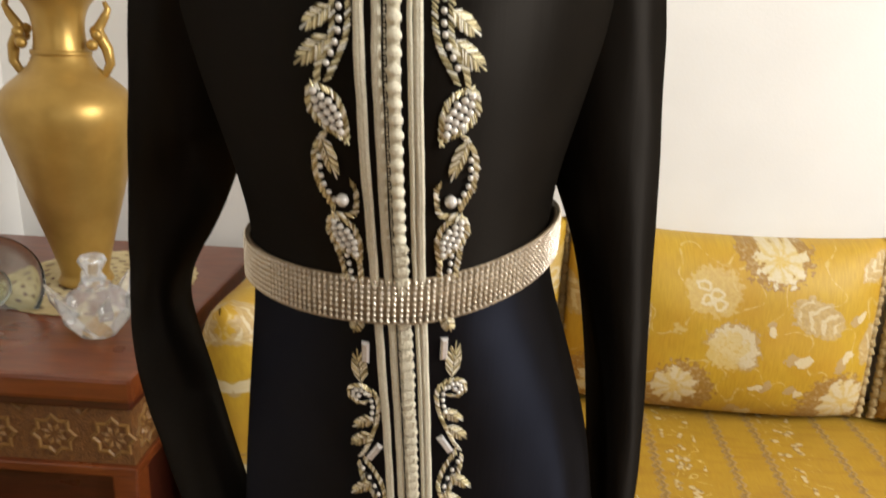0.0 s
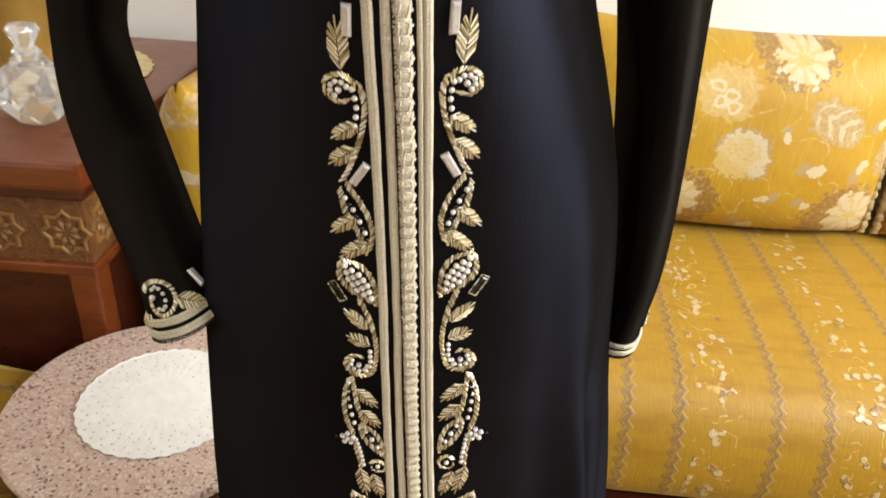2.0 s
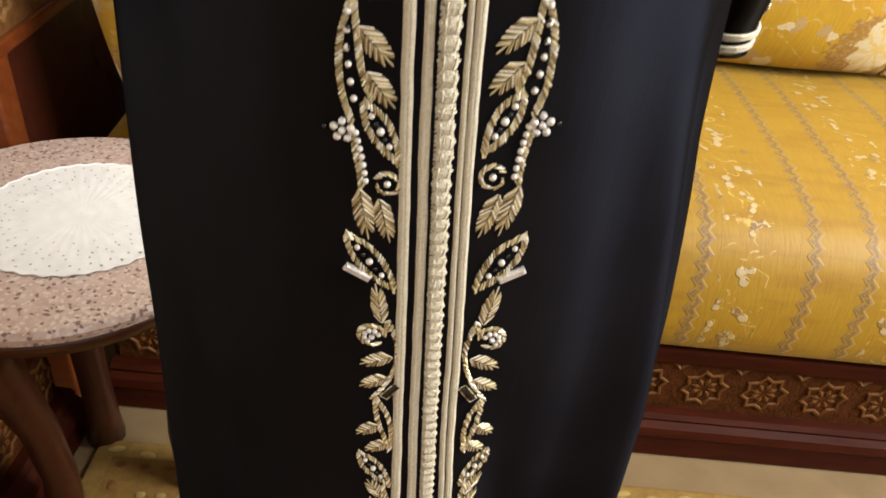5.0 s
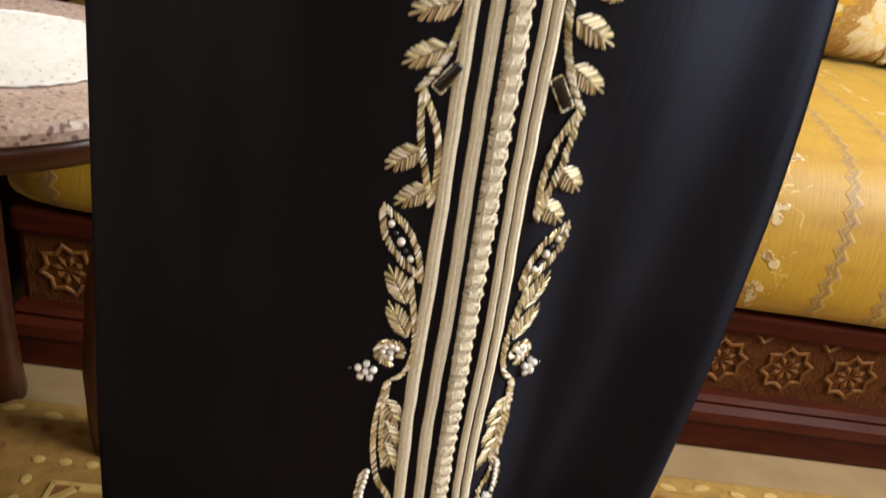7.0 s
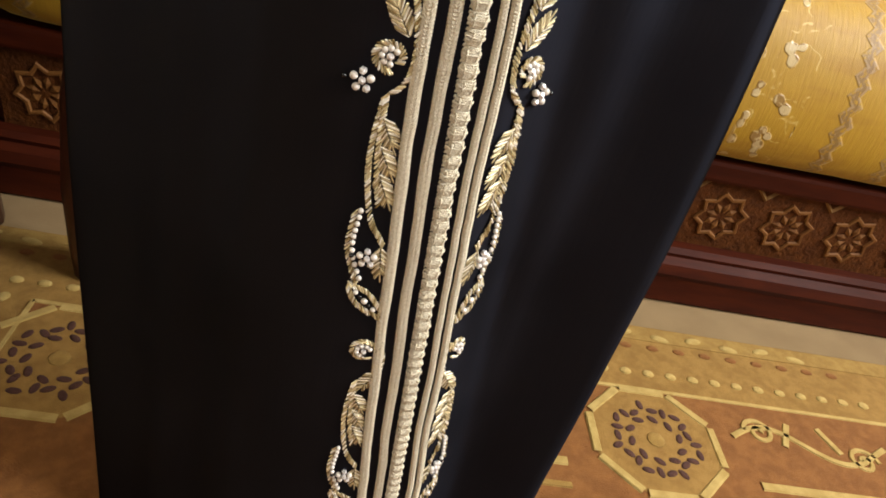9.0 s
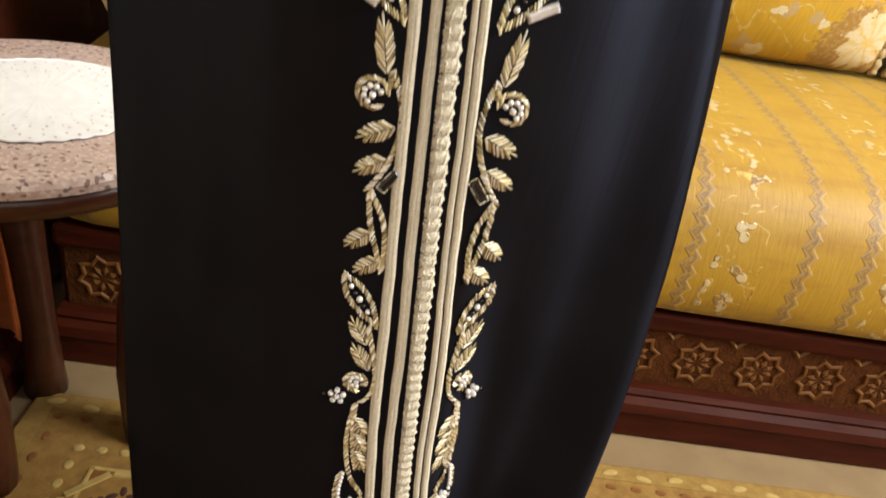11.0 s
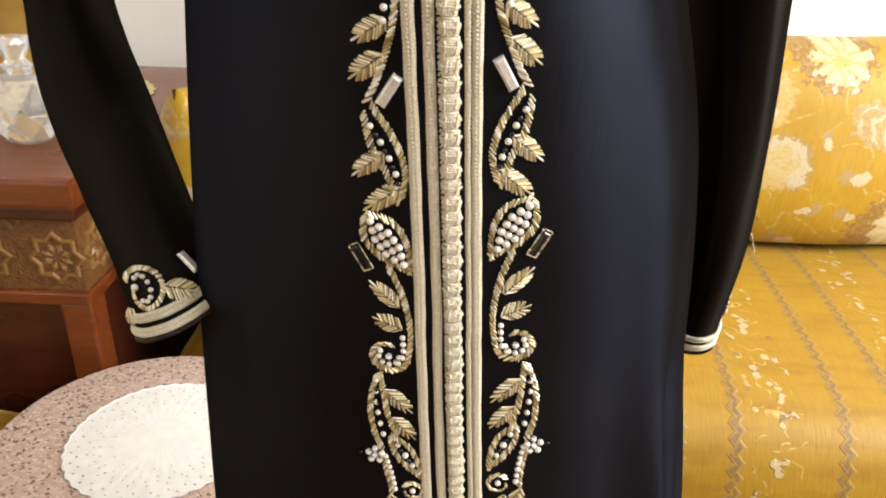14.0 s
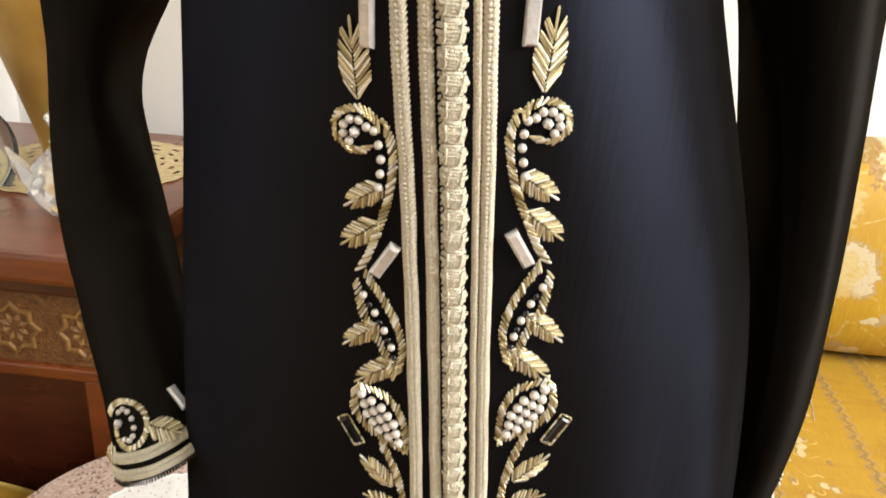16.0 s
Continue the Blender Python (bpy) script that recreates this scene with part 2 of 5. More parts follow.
def pillow_cloth():
    """Gold velvet with a woven repeat of peonies, fans, leaves and sprigs; the UV is in metres from the pillow's foot."""
    n = Nodes("gold_floral_brocade", 0.55)
    p = n.coords("UV")
    col, worn_ = velvet_base(n, p)
    col = n.mix(n.math("MULTIPLY", n.ramp(n.noise(5.0, 2.0, p), 0.35, 0.65), 0.4), col, (0.40, 0.185, 0.006))
    s = n.add("SeparateXYZ", {0: p})
    u = n.math("SUBTRACT", n.math("FLOORED_MODULO", n.math("ADD", s.outputs[0], 0.17), 0.53), 0.17)
    tile = n.add("CombineXYZ", {0: u, 1: s.outputs[1]}).outputs[0]
    warp = n.add("TexNoise", {"Vector": p, "Scale": 34.0, "Detail": 3.0}).outputs["Color"]
    bent = n.add("VectorMath", {0: warp, 1: (0.5, 0.5, 0.5)}, operation="SUBTRACT").outputs[0]
    bent = n.add("VectorMath", {0: bent, 1: (0.028, 0.028, 0.0)}, operation="MULTIPLY").outputs[0]
    at = n.add("VectorMath", {0: tile, 1: bent}, operation="ADD").outputs[0]
    rough, fine = n.noise(75.0, 3.0, p), n.noise(110.0, 3.0, p)
    vine = n.ramp(n.math("ABSOLUTE", n.math("SUBTRACT", n.noise(9.0, 1.0, p), 0.5)), 0.012, 0.004)
    col = n.mix(n.math("MULTIPLY", vine, n.math("MULTIPLY", n.ramp(rough, 0.4, 0.6), 0.6)), col, CREAM)
    ground = col
    for kind, rows in PILLOW_MOTIFS.items():
        for x, y, r, turn in rows:
            m = Motif(n, at, rough, x, y, r, turn)
            col = {"peony": m.peony, "fan": m.fan, "rosette": m.rosette, "leaf": m.leaf, "sprig": m.sprig}[kind](col, fine)
    col = n.mix(n.math("MULTIPLY", n.ramp(n.noise(200.0, 2.0, p), 0.5, 0.7), 0.25), col, ground)
    n.bsdf.inputs["Sheen Weight"].default_value = 0.06
    n.bsdf.inputs["Sheen Tint"].default_value = (1.0, 0.85, 0.5, 1)
    lum = n.add("SeparateColor", {0: col}).outputs[2]
    h = n.math("ADD", n.math("MULTIPLY", lum, 1.6), n.math("MULTIPLY", worn_, 0.4))
    return n.set(col, n.math("SUBTRACT", 0.6, n.math("MULTIPLY", lum, 0.3)), h, 0.3, 0.002)


def seat_cloth():
    n = Nodes("gold_striped_brocade", 0.55)
    p = n.coords("UV")
    col, worn_ = velvet_base(n, p)
    col = n.mix(0.5, col, (0.25, 0.116, 0.003))        # the front's shade put into the whole pile's colour, its sheen lightens the top
    nap = n.noise(1.0, 3.0, n.add("Mapping", {"Vector": p, "Scale": (7.0, 34.0, 1.0)}).outputs[0])
    col = n.mix(n.math("MULTIPLY", n.ramp(nap, 0.46, 0.70), 0.3), col, (0.19, 0.064, 0.001))
    s = n.add("SeparateXYZ", {0: p})
    u, w = s.outputs[0], s.outputs[1]
    zig = n.math("MULTIPLY", n.math("PINGPONG", w, 0.012), 0.8)
    cell = n.math("FLOORED_MODULO", n.math("ADD", u, zig), 0.24)
    near = n.math("MINIMUM", n.math("ABSOLUTE", n.math("SUBTRACT", cell, 0.062)), n.math("ABSOLUTE", n.math("SUBTRACT", cell, 0.146)))
    back = n.math("SUBTRACT", near, n.math("MULTIPLY", zig, 0.35))
    band = n.ramp(near, 0.0100, 0.0065)
    broken = n.ramp(n.noise(170.0, 2.0, p), 0.36, 0.52)
    strand = n.ramp(n.math("ABSOLUTE", back), 0.0035, 0.0015)
    tone = n.mix(strand, (0.27, 0.185, 0.105), (0.155, 0.088, 0.035))
    col = n.mix(n.math("MULTIPLY", n.math("MULTIPLY", band, broken), 0.75), col, tone)
    lane = n.ramp(n.math("ABSOLUTE", n.math("SUBTRACT", n.math("FLOORED_MODULO", u, 0.24), 0.222 - 0.004)), 0.056, 0.046)
    tendril = n.ramp(n.math("ABSOLUTE", n.math("SUBTRACT", n.noise(22.0, 1.0, p), 0.5)), 0.016, 0.006)
    col = n.mix(n.math("MULTIPLY", n.math("MULTIPLY", tendril, lane), n.math("MULTIPLY", n.ramp(n.noise(60.0, 2.0, p), 0.45, 0.6), 0.75)), col, (0.58, 0.42, 0.13))
    blooms = None
    for scale, size, shift, pick in ((19.0, 0.25, (0, 0, 0), 0.3), (26.0, 0.25, (0.37, 0.81, 0), 0.62)):
        m2, r2, d2, rip = flower_mask(n, p, scale, size, 2.0, 0.9, shift, 0.42, 0.5, 0.55)
        bloom = n.math("MULTIPLY", n.ramp(m2, -0.02, 0.05), n.math("MULTIPLY", n.math("GREATER_THAN", r2, pick), lane))
        half = n.ramp(n.math("ADD", n.noise(55.0, 2.0, p), n.math("MULTIPLY", rip, 0.07)), 0.46, 0.54)
        col = n.mix(n.math("MULTIPLY", bloom, 0.66), col, n.mix(half, (0.20, 0.125, 0.065), (0.56, 0.47, 0.29)))
        blooms = bloom if blooms is None else n.math("MAXIMUM", blooms, bloom)
    n.bsdf.inputs["Sheen Weight"].default_value = 0.45
    n.bsdf.inputs["Sheen Roughness"].default_value = 0.4
    n.bsdf.inputs["Sheen Tint"].default_value = (1.0, 0.75, 0.22, 1)
    h = n.math("ADD", n.math("MULTIPLY", band, 0.7), n.math("ADD", n.math("MULTIPLY", blooms, 1.0), n.math("MULTIPLY", worn_, 0.5)))
    return n.set(col, n.math("SUBTRACT", 0.58, n.math("MULTIPLY", blooms, 0.3)), h, 0.5, 0.002)


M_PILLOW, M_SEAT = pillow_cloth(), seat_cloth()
M_FRINGE = plain("beige_fringe_trim", (0.50, 0.39, 0.20), (0.34, 0.23, 0.09), 0.7, scale=200.0, bump=0.6)
M_LACE_WHITE = plain("white_cotton_lace", (0.88, 0.88, 0.87), (0.83, 0.83, 0.81), 0.8, scale=40.0, bump=0.5)
M_LACE_CREAM = plain("cream_crochet", (0.62, 0.52, 0.30), (0.52, 0.42, 0.22), 0.8, scale=60.0, bump=0.5)
M_BRAID = plain("pale_gold_braid", (0.88, 0.82, 0.65), (0.72, 0.65, 0.47), 0.5, 0.0, scale=700.0, bump=0.9, fine=2200.0, distance=0.0009)


def bead_gold():
    """Gold bugle beads: each bead a little lighter, darker or more silvery than the next."""
    n = Nodes("gold_bugle_beads", 0.18, 0.45)
    rnd = n.add("NewGeometry").outputs["Random Per Island"]
    col = n.mix(n.ramp(rnd, 0.0, 0.55), (0.30, 0.225, 0.09), (0.80, 0.71, 0.44))
    col = n.mix(n.math("GREATER_THAN", rnd, 0.72), col, (0.92, 0.89, 0.78))
    return n.set(col, n.math("ADD", 0.12, n.math("MULTIPLY", rnd, 0.28)), n.noise(900.0, 2.0), 0.35, 0.0006)


M_BEAD = bead_gold()
M_PEARL = plain("white_pearl", (0.80, 0.76, 0.69), (0.62, 0.58, 0.52), 0.14, 0.15, scale=200.0, bump=0.05)
M_CRYSTAL = plain("silver_backed_crystal", (0.88, 0.87, 0.86), (0.74, 0.71, 0.68), 0.08, 0.45, scale=300.0, bump=0.3, fine=700.0)
M_JET = plain("black_jet_stone", (0.006, 0.006, 0.007), (0.012, 0.011, 0.011), 0.1, 0.0, scale=200.0, bump=0.05)
M_BELT_BACK = plain("bronze_belt_backing", (0.36, 0.275, 0.175), (0.27, 0.20, 0.12), 0.55, 0.2, scale=300.0, bump=0.3)
M_RHINE = plain("champagne_rhinestone_mesh", (0.88, 0.80, 0.68), (0.66, 0.57, 0.44), 0.16, 0.5, scale=700.0, bump=0.2, fine=1500.0)


def glass(name, colour, rough=0.02, clear=1.0):
    n = Nodes(name, rough)
    n.bsdf.inputs["Transmission Weight"].default_value = clear
    n.bsdf.inputs["IOR"].default_value = 1.5
    return n.set(n.mix(n.math("MULTIPLY", n.noise(20.0), 0.3), colour, (0.96, 0.97, 0.96)))


M_GLASS = glass("frosted_crystal_glass", (0.95, 0.96, 0.95), 0.12, 0.82)
M_GLASS_GREEN = glass("pale_green_glass", (0.86, 0.92, 0.85), 0.08)


# ---- mesh helpers ----
def mesh_of(bm, material, smooth=False):
    me = bpy.data.meshes.new("mesh")
    bmesh.ops.recalc_face_normals(bm, faces=bm.faces)
    bm.to_mesh(me)
    bm.free()
    me.materials.append(material)
    if smooth:
        me.polygons.foreach_set("use_smooth", [True] * len(me.polygons))
    return me


def place(name, me, parent=None, m=None, label=""):
    ob = new(name, me)
    if parent is not None:
        ob.parent = parent
    if m is not None:
        ob.matrix_basis = m
    return tagged(ob, label)


def part(name, bm, material, parent=None, label="", smooth=False, m=None):
    return place(name, mesh_of(bm, material, smooth), parent, m, label)


def thing(name, label, category, m=None, group="", kind=""):
    ob = new(name)
    if m is not None:
        ob.matrix_basis = m
    return tagged(ob, label, category, group, kind)


def box(bm, x0, y0, z0, x1, y1, z1, bevel=0.0, m=None):
    r = bmesh.ops.create_cube(bm, size=1.0)
    t = Matrix.Translation(((x0 + x1) / 2, (y0 + y1) / 2, (z0 + z1) / 2)) @ Matrix.Diagonal((x1 - x0, y1 - y0, z1 - z0, 1))
    bmesh.ops.transform(bm, matrix=(m or Matrix()) @ t, verts=r["verts"])
    if bevel:
        edges = list({e for v in r["verts"] for e in v.link_edges})
        bmesh.ops.bevel(bm, geom=edges, offset=bevel, segments=2, affect="EDGES", profile=0.6)
    return bm


def boxed(*a, **k):
    return box(bmesh.new(), *a, **k)


def lathe(profile, steps=48, bm=None):
    """Turns rows of (radius, height) about the z axis."""
    bm = bm or bmesh.new()
    rings = [[bm.verts.new((r * math.cos(2 * math.pi * i / steps), r * math.sin(2 * math.pi * i / steps), z)) for i in range(steps)] for r, z in profile]
    for a, b in zip(rings, rings[1:]):
        for i in range(steps):
            bm.faces.new((a[i], a[(i + 1) % steps], b[(i + 1) % steps], b[i]))
    for ring in (rings[0], rings[-1]):
        bm.faces.new(ring)
    return bm


def grid_faces(bm, rows, close=False):
    vs = [[bm.verts.new(p) for p in row] for row in rows]
    for a, b in zip(vs, vs[1:]):
        n = len(a)
        for i in range(n if close else n - 1):
            bm.faces.new((a[i], a[(i + 1) % n], b[(i + 1) % n], b[i]))
    return vs


def tube(bm, pts, radii, sides=8):
    """A tube along points."""
    pts = [Vector(p) for p in pts]
    rings = []
    for i, p in enumerate(pts):
        d = (pts[min(i + 1, len(pts) - 1)] - pts[max(i - 1, 0)]).normalized()
        a = d.orthogonal() if abs(d.y) > 0.9 else d.cross(Vector((0, 1, 0)))
        a.normalize()
        b = d.cross(a)
        r = radii[i] if isinstance(radii, (list, tuple)) else radii
        rings.append([p + r * (math.cos(2 * math.pi * k / sides) * a + math.sin(2 * math.pi * k / sides) * b) for k in range(sides)])
    vs = grid_faces(bm, rings, True)
    bm.faces.new(vs[0]), bm.faces.new(vs[-1])
    return bm


# ---- room ----
def slab(name, a, b, material, label, category):
    return tagged(part(name, boxed(*a, *b), material, m=ROOM), label, category, kind="structure")


WALL_V, LEFT_U, RIGHT_U, REAR_V = 1.73, -1.22, 2.4, -2.3
slab("floor", (LEFT_U - 0.2, REAR_V - 0.2, -0.1), (RIGHT_U + 0.2, WALL_V + 0.2, 0), M_STONE_FLOOR, "cream stone tile floor beneath the carpet", "floor")
slab("ceiling", (LEFT_U - 0.2, REAR_V - 0.2, 2.7), (RIGHT_U + 0.2, WALL_V + 0.2, 2.8), M_CEIL, "plain white painted ceiling", "ceiling")
slab("wall_north", (LEFT_U - 0.2, WALL_V, 0), (RIGHT_U + 0.2, WALL_V + 0.2, 2.7), M_WALL, "plain white painted wall behind the sofa", "wall")
slab("wall_west", (LEFT_U - 0.2, REAR_V, 0), (LEFT_U, WALL_V, 2.7), M_WALL, "plain white painted side wall", "wall")


def wall_with_opening(name, a, b, along, lo, hi, z0, z1, label):
    """A wall slab with one window opening, along u (0) or v (1)."""
    bm = bmesh.new()

    def piece(s, e, zs, ze):
        p, q = list(a), list(b)
        p[along], q[along], p[2], q[2] = s, e, zs, ze
        box(bm, *p, *q)
    piece(a[along], lo, 0, 2.7), piece(hi, b[along], 0, 2.7), piece(lo, hi, 0, z0), piece(lo, hi, z1, 2.7)
    return tagged(part(name, bm, M_WALL_UNSEEN, m=ROOM), label, "wall", kind="structure")


# both walls are out of view; their dark colour holds back bounce light
wall_with_opening("wall_east", (RIGHT_U, REAR_V, 0), (RIGHT_U + 0.2, WALL_V, 2.7), 1, -0.9, 0.9, 1.4, 2.6, "unseen wall kept dark to cut bounce light, with an opening")
wall_with_opening("wall_south", (LEFT_U - 0.2, REAR_V - 0.2, 0), (RIGHT_U + 0.2, REAR_V, 2.7), 0, -0.15, 1.65, 1.05, 2.4, "unseen wall kept dark to cut bounce light, with an opening")


# ---- sofas ----
def star_mesh(r=0.040, depth=0.0035, material=None):
    """A carved eight-pointed star: a raised outline, and eight petals about a boss."""
    bm = bmesh.new()

    def ring(k, out, inn, z):
        return [bm.verts.new(((out if i % 2 == 0 else inn) * k * math.cos(math.pi * i / 8), (out if i % 2 == 0 else inn) * k * math.sin(math.pi * i / 8), z)) for i in range(16)]
    rs = [ring(1.0, r, r * 0.76, 0), ring(0.95, r, r * 0.76, depth), ring(0.84, r, r * 0.76, depth), ring(0.78, r, r * 0.76, 0)]
    for a, b in zip(rs, rs[1:]):
        for i in range(16):
            bm.faces.new((a[i], a[(i + 1) % 16], b[(i + 1) % 16], b[i]))
    for i in range(8):
        t = math.pi * (i + 0.5) / 4
        c, s = math.cos(t), math.sin(t)
        base = [(0.14, 0), (0.36, 0.13), (0.58, 0), (0.36, -0.13)]
        vs = [bm.verts.new((r * (x * c - y * s), r * (x * s + y * c), 0)) for x, y in base]
        top = bm.verts.new((r * 0.36 * c, r * 0.36 * s, depth))
        for k in range(4):
            bm.faces.new((vs[k], vs[(k + 1) % 4], top))
    return mesh_of(bm, material or M_CARVED)


# the sofa's stars: carved wood again, with the low shade in its colour
M_CARVED_DARK = plain("shaded_carved_wood", (0.165, 0.068, 0.016), (0.11, 0.042, 0.009), 0.6, shine=0.2, scale=60.0, bump=0.4)
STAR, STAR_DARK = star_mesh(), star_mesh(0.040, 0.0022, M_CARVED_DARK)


def tooth_mesh(w=0.034, h=0.017, depth=0.004):
    """A carved chevron between two stars."""
    bm = bmesh.new()
    for sx in (-1, 1):
        vs = [bm.verts.new((sx * w / 2 * a, -h * b, z)) for a, b, z in ((1, 0, 0), (0, 1, 0), (0, 0.55, 0), (0.55, 0, 0), (0.8, 0, depth), (0, 0.78, depth))]
        bm.faces.new((vs[0], vs[1], vs[5], vs[4])), bm.faces.new((vs[3], vs[2], vs[5], vs[4]))
    return mesh_of(bm, M_CARVED)


TOOTH = tooth_mesh()


def seat_cushion(length, depth, z0, z1, parent):
    """A long padded seat: rounded front, crown rising to the back; UV in metres along its length and round its section."""
    prof = [(0.03, z0), (-0.008, z0 + 0.003), (-0.014, z0 + 0.02), (-0.017, z0 + 0.06), (-0.014, z0 + 0.1), (-0.008, z0 + 0.131), (0.003, z0 + 0.166), (0.018, z0 + 0.195),
            (0.045, z0 + 0.216), (0.1, z0 + 0.230), (0.2, z0 + 0.239), (0.33, z1 - 0.004), (0.45, z1), (depth, z1 - 0.01)]
    arc = [0.0]
    for (a, b), (c, d) in zip(prof, prof[1:]):
        arc.append(arc[-1] + math.hypot(c - a, d - b))
    fine = np.linspace(0, arc[-1], 46)
    py, pz = np.interp(fine, arc, [p[0] for p in prof]), np.interp(fine, arc, [p[1] for p in prof])
    for _ in range(3):
        py[1:-1], pz[1:-1] = (py[:-2] + 2 * py[1:-1] + py[2:]) / 4, (pz[:-2] + 2 * pz[1:-1] + pz[2:]) / 4
    bm = bmesh.new()
    uv = bm.loops.layers.uv.new("UVMap")
    n = int(length / 0.03)
    rows = []
    for i in range(n + 1):
        x = length * i / n
        end = min(x, length - x)
        k = 1 - math.exp(-end / 0.03) if end < 0.15 else 1.0
        row = []
        for j in range(46):
            wob = 0.003 * noise.noise((x * 7, fine[j] * 8, 1.0)) + 0.0012 * noise.noise((x * 24, fine[j] * 20, 4.0))
            y = py[j] + (1 - k) * 0.03 * (1 - j / 46)
            row.append((x, y - wob * (j < 20), z0 + (pz[j] - z0) * (0.86 + 0.14 * k) + wob))
        rows.append(row)
    vs = grid_faces(bm, rows)
    where = {v: (length * i / n, fine[j]) for i, r in enumerate(vs) for j, v in enumerate(r)}
    for f in bm.faces:
        for lp in f.loops:
            lp[uv].uv = where[lp.vert]
    for row in (vs[0], vs[-1]):
        bm.faces.new(row)
    back = [bm.verts.new((x, depth, z0)) for x in (0, length)]
    bm.faces.new([r[-1] for r in vs] + [back[1], back[0]])
    bm.faces.new([r[0] for r in vs] + [back[1], back[0]])
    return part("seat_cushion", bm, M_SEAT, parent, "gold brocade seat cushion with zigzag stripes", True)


def sofa(label, m, length, depth=0.735, first=0.05):
    """A low Moroccan bench: carved plinth, rails and one long cushion. Local x along it, y to the back, front at y = 0."""
    s = thing("sofa", label, "sofa", m)
    part("plinth", boxed(0, 0.024, 0.002, length, depth, 0.205), M_WOOD_DARK, s)
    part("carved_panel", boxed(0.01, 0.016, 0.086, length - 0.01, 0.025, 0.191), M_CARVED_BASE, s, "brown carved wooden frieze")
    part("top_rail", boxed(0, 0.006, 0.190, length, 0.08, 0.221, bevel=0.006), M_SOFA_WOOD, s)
    bm = bmesh.new()
    rows = []
    for y, z in ((0.025, 0.088), (0.0, 0.087), (-0.006, 0.080), (-0.004, 0.074), (-0.014, 0.066), (-0.018, 0.052), (-0.012, 0.042), (-0.014, 0.004), (0.025, 0.004)):
        rows.append([(0, y, z), (length, y, z)])
    vs = grid_faces(bm, rows)
    bm.faces.new([r[0] for r in vs]), bm.faces.new([r[1] for r in vs])
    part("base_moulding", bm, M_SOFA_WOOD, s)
    k = 0
    while first + 0.0977 * k < length - 0.04:
        x = first + 0.0977 * k
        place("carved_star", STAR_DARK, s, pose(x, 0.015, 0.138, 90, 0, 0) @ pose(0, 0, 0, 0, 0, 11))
        if x + 0.0485 < length - 0.03:
            place("carved_chevron", TOOTH, s, pose(x + 0.0485, 0.016, 0.189, 90, 0, 0))
        k += 1
    seat_cushion(length, depth - 0.01, 0.2225, 0.472, s)
    return s


SOFA_V = 0.99
sofa("long low sofa with carved wooden base and gold striped cushion", ROOM @ pose(-0.47, SOFA_V, 0), 2.8, first=0.063)
sofa("low corner sofa with carved base and gold cushion beside the stool", ROOM @ pose(-0.505, -1.6, 0, 0, 0, 90), 2.53, 0.69, first=0.04)


def pillow(label, m, w, h, t, trim=True, shift=0.0):
    """A plump back pillow standing on its long edge: local x along, z up, front towards -y."""
    s = thing("back_pillow", label, "pillow", m, group="pillows on the sofa")
    bm = bmesh.new()
    uv = bm.loops.layers.uv.new("UVMap")
    nx, nz = 44, 28
    where = {}
    grids = []
    for side in (-1, 1):
        rows = []
        for i in range(nx + 1):
            a = -1 + 2 * i / nx
            row = []
            for j in range(nz + 1):
                b = -1 + 2 * j / nz
                puff = (max(0.0, 1 - abs(a) ** 3.2) ** 0.5) * (max(0.0, 1 - abs(b) ** 2.6) ** 0.5)
                sag = 0.018 * (1 - a * a) * (b > 0) * b - 0.01 * (1 - a * a) * (b < 0) * b
                x = a * w / 2 * (1 - 0.02 * (1 - b * b))
                wob = 0.006 * noise.noise((a * 3 + side, b * 2.2, w * 9))
                row.append((x, side * (t / 2 * puff + wob * puff), h / 2 + b * h / 2 - sag))
            rows.append(row)
        vs = grid_faces(bm, rows)
        grids.append(vs)
        for i, r in enumerate(vs):
            for j, v in enumerate(r):
                where[v] = ((i / nx - 0.5) * w + shift, (j / nz) * h)
    for f in bm.faces:
        for lp in f.loops:
            lp[uv].uv = where[lp.vert]
    bmesh.ops.remove_doubles(bm, verts=bm.verts, dist=0.0004)
    part("cover", bm, M_PILLOW, s, "gold brocade with cream and brown flowers", True)
    if trim:
        for x in (-w / 2, w / 2):
            bm = bmesh.new()
            pts = [(x, -0.004 + 0.004 * math.sin(k * 1.7), h * k / 66) for k in range(67)]
            tube(bm, pts, [0.0085 + 0.0018 * math.sin(k * 2.3) for k in range(67)], 8)
            part("fringe_trim", bm, M_FRINGE, s, "beige twisted fringe edging", True)
    return s


LEAN_BACK = 5
for u0, w, lab in ((-0.06, 0.50, "plump gold floral brocade pillow leaning on the wall"), (0.54, 0.70, "plump gold floral brocade pillow leaning on the wall"),
                   (1.25, 0.66, "plump gold floral brocade pillow leaning on the wall")):
    pillow(lab, ROOM @ pose(u0, 1.59, 0.479, -LEAN_BACK, 0, 0), w, 0.425, 0.25, shift=0.27 if w < 0.6 else (0.0 if w > 0.68 else 0.2))
pillow("plump gold floral brocade pillow standing against the cabinet", ROOM @ pose(-0.348, 1.27, 0.468, 0, 0, 90) @ pose(0, 0, 0, -6, 0, 0), 0.5, 0.405, 0.21, False)


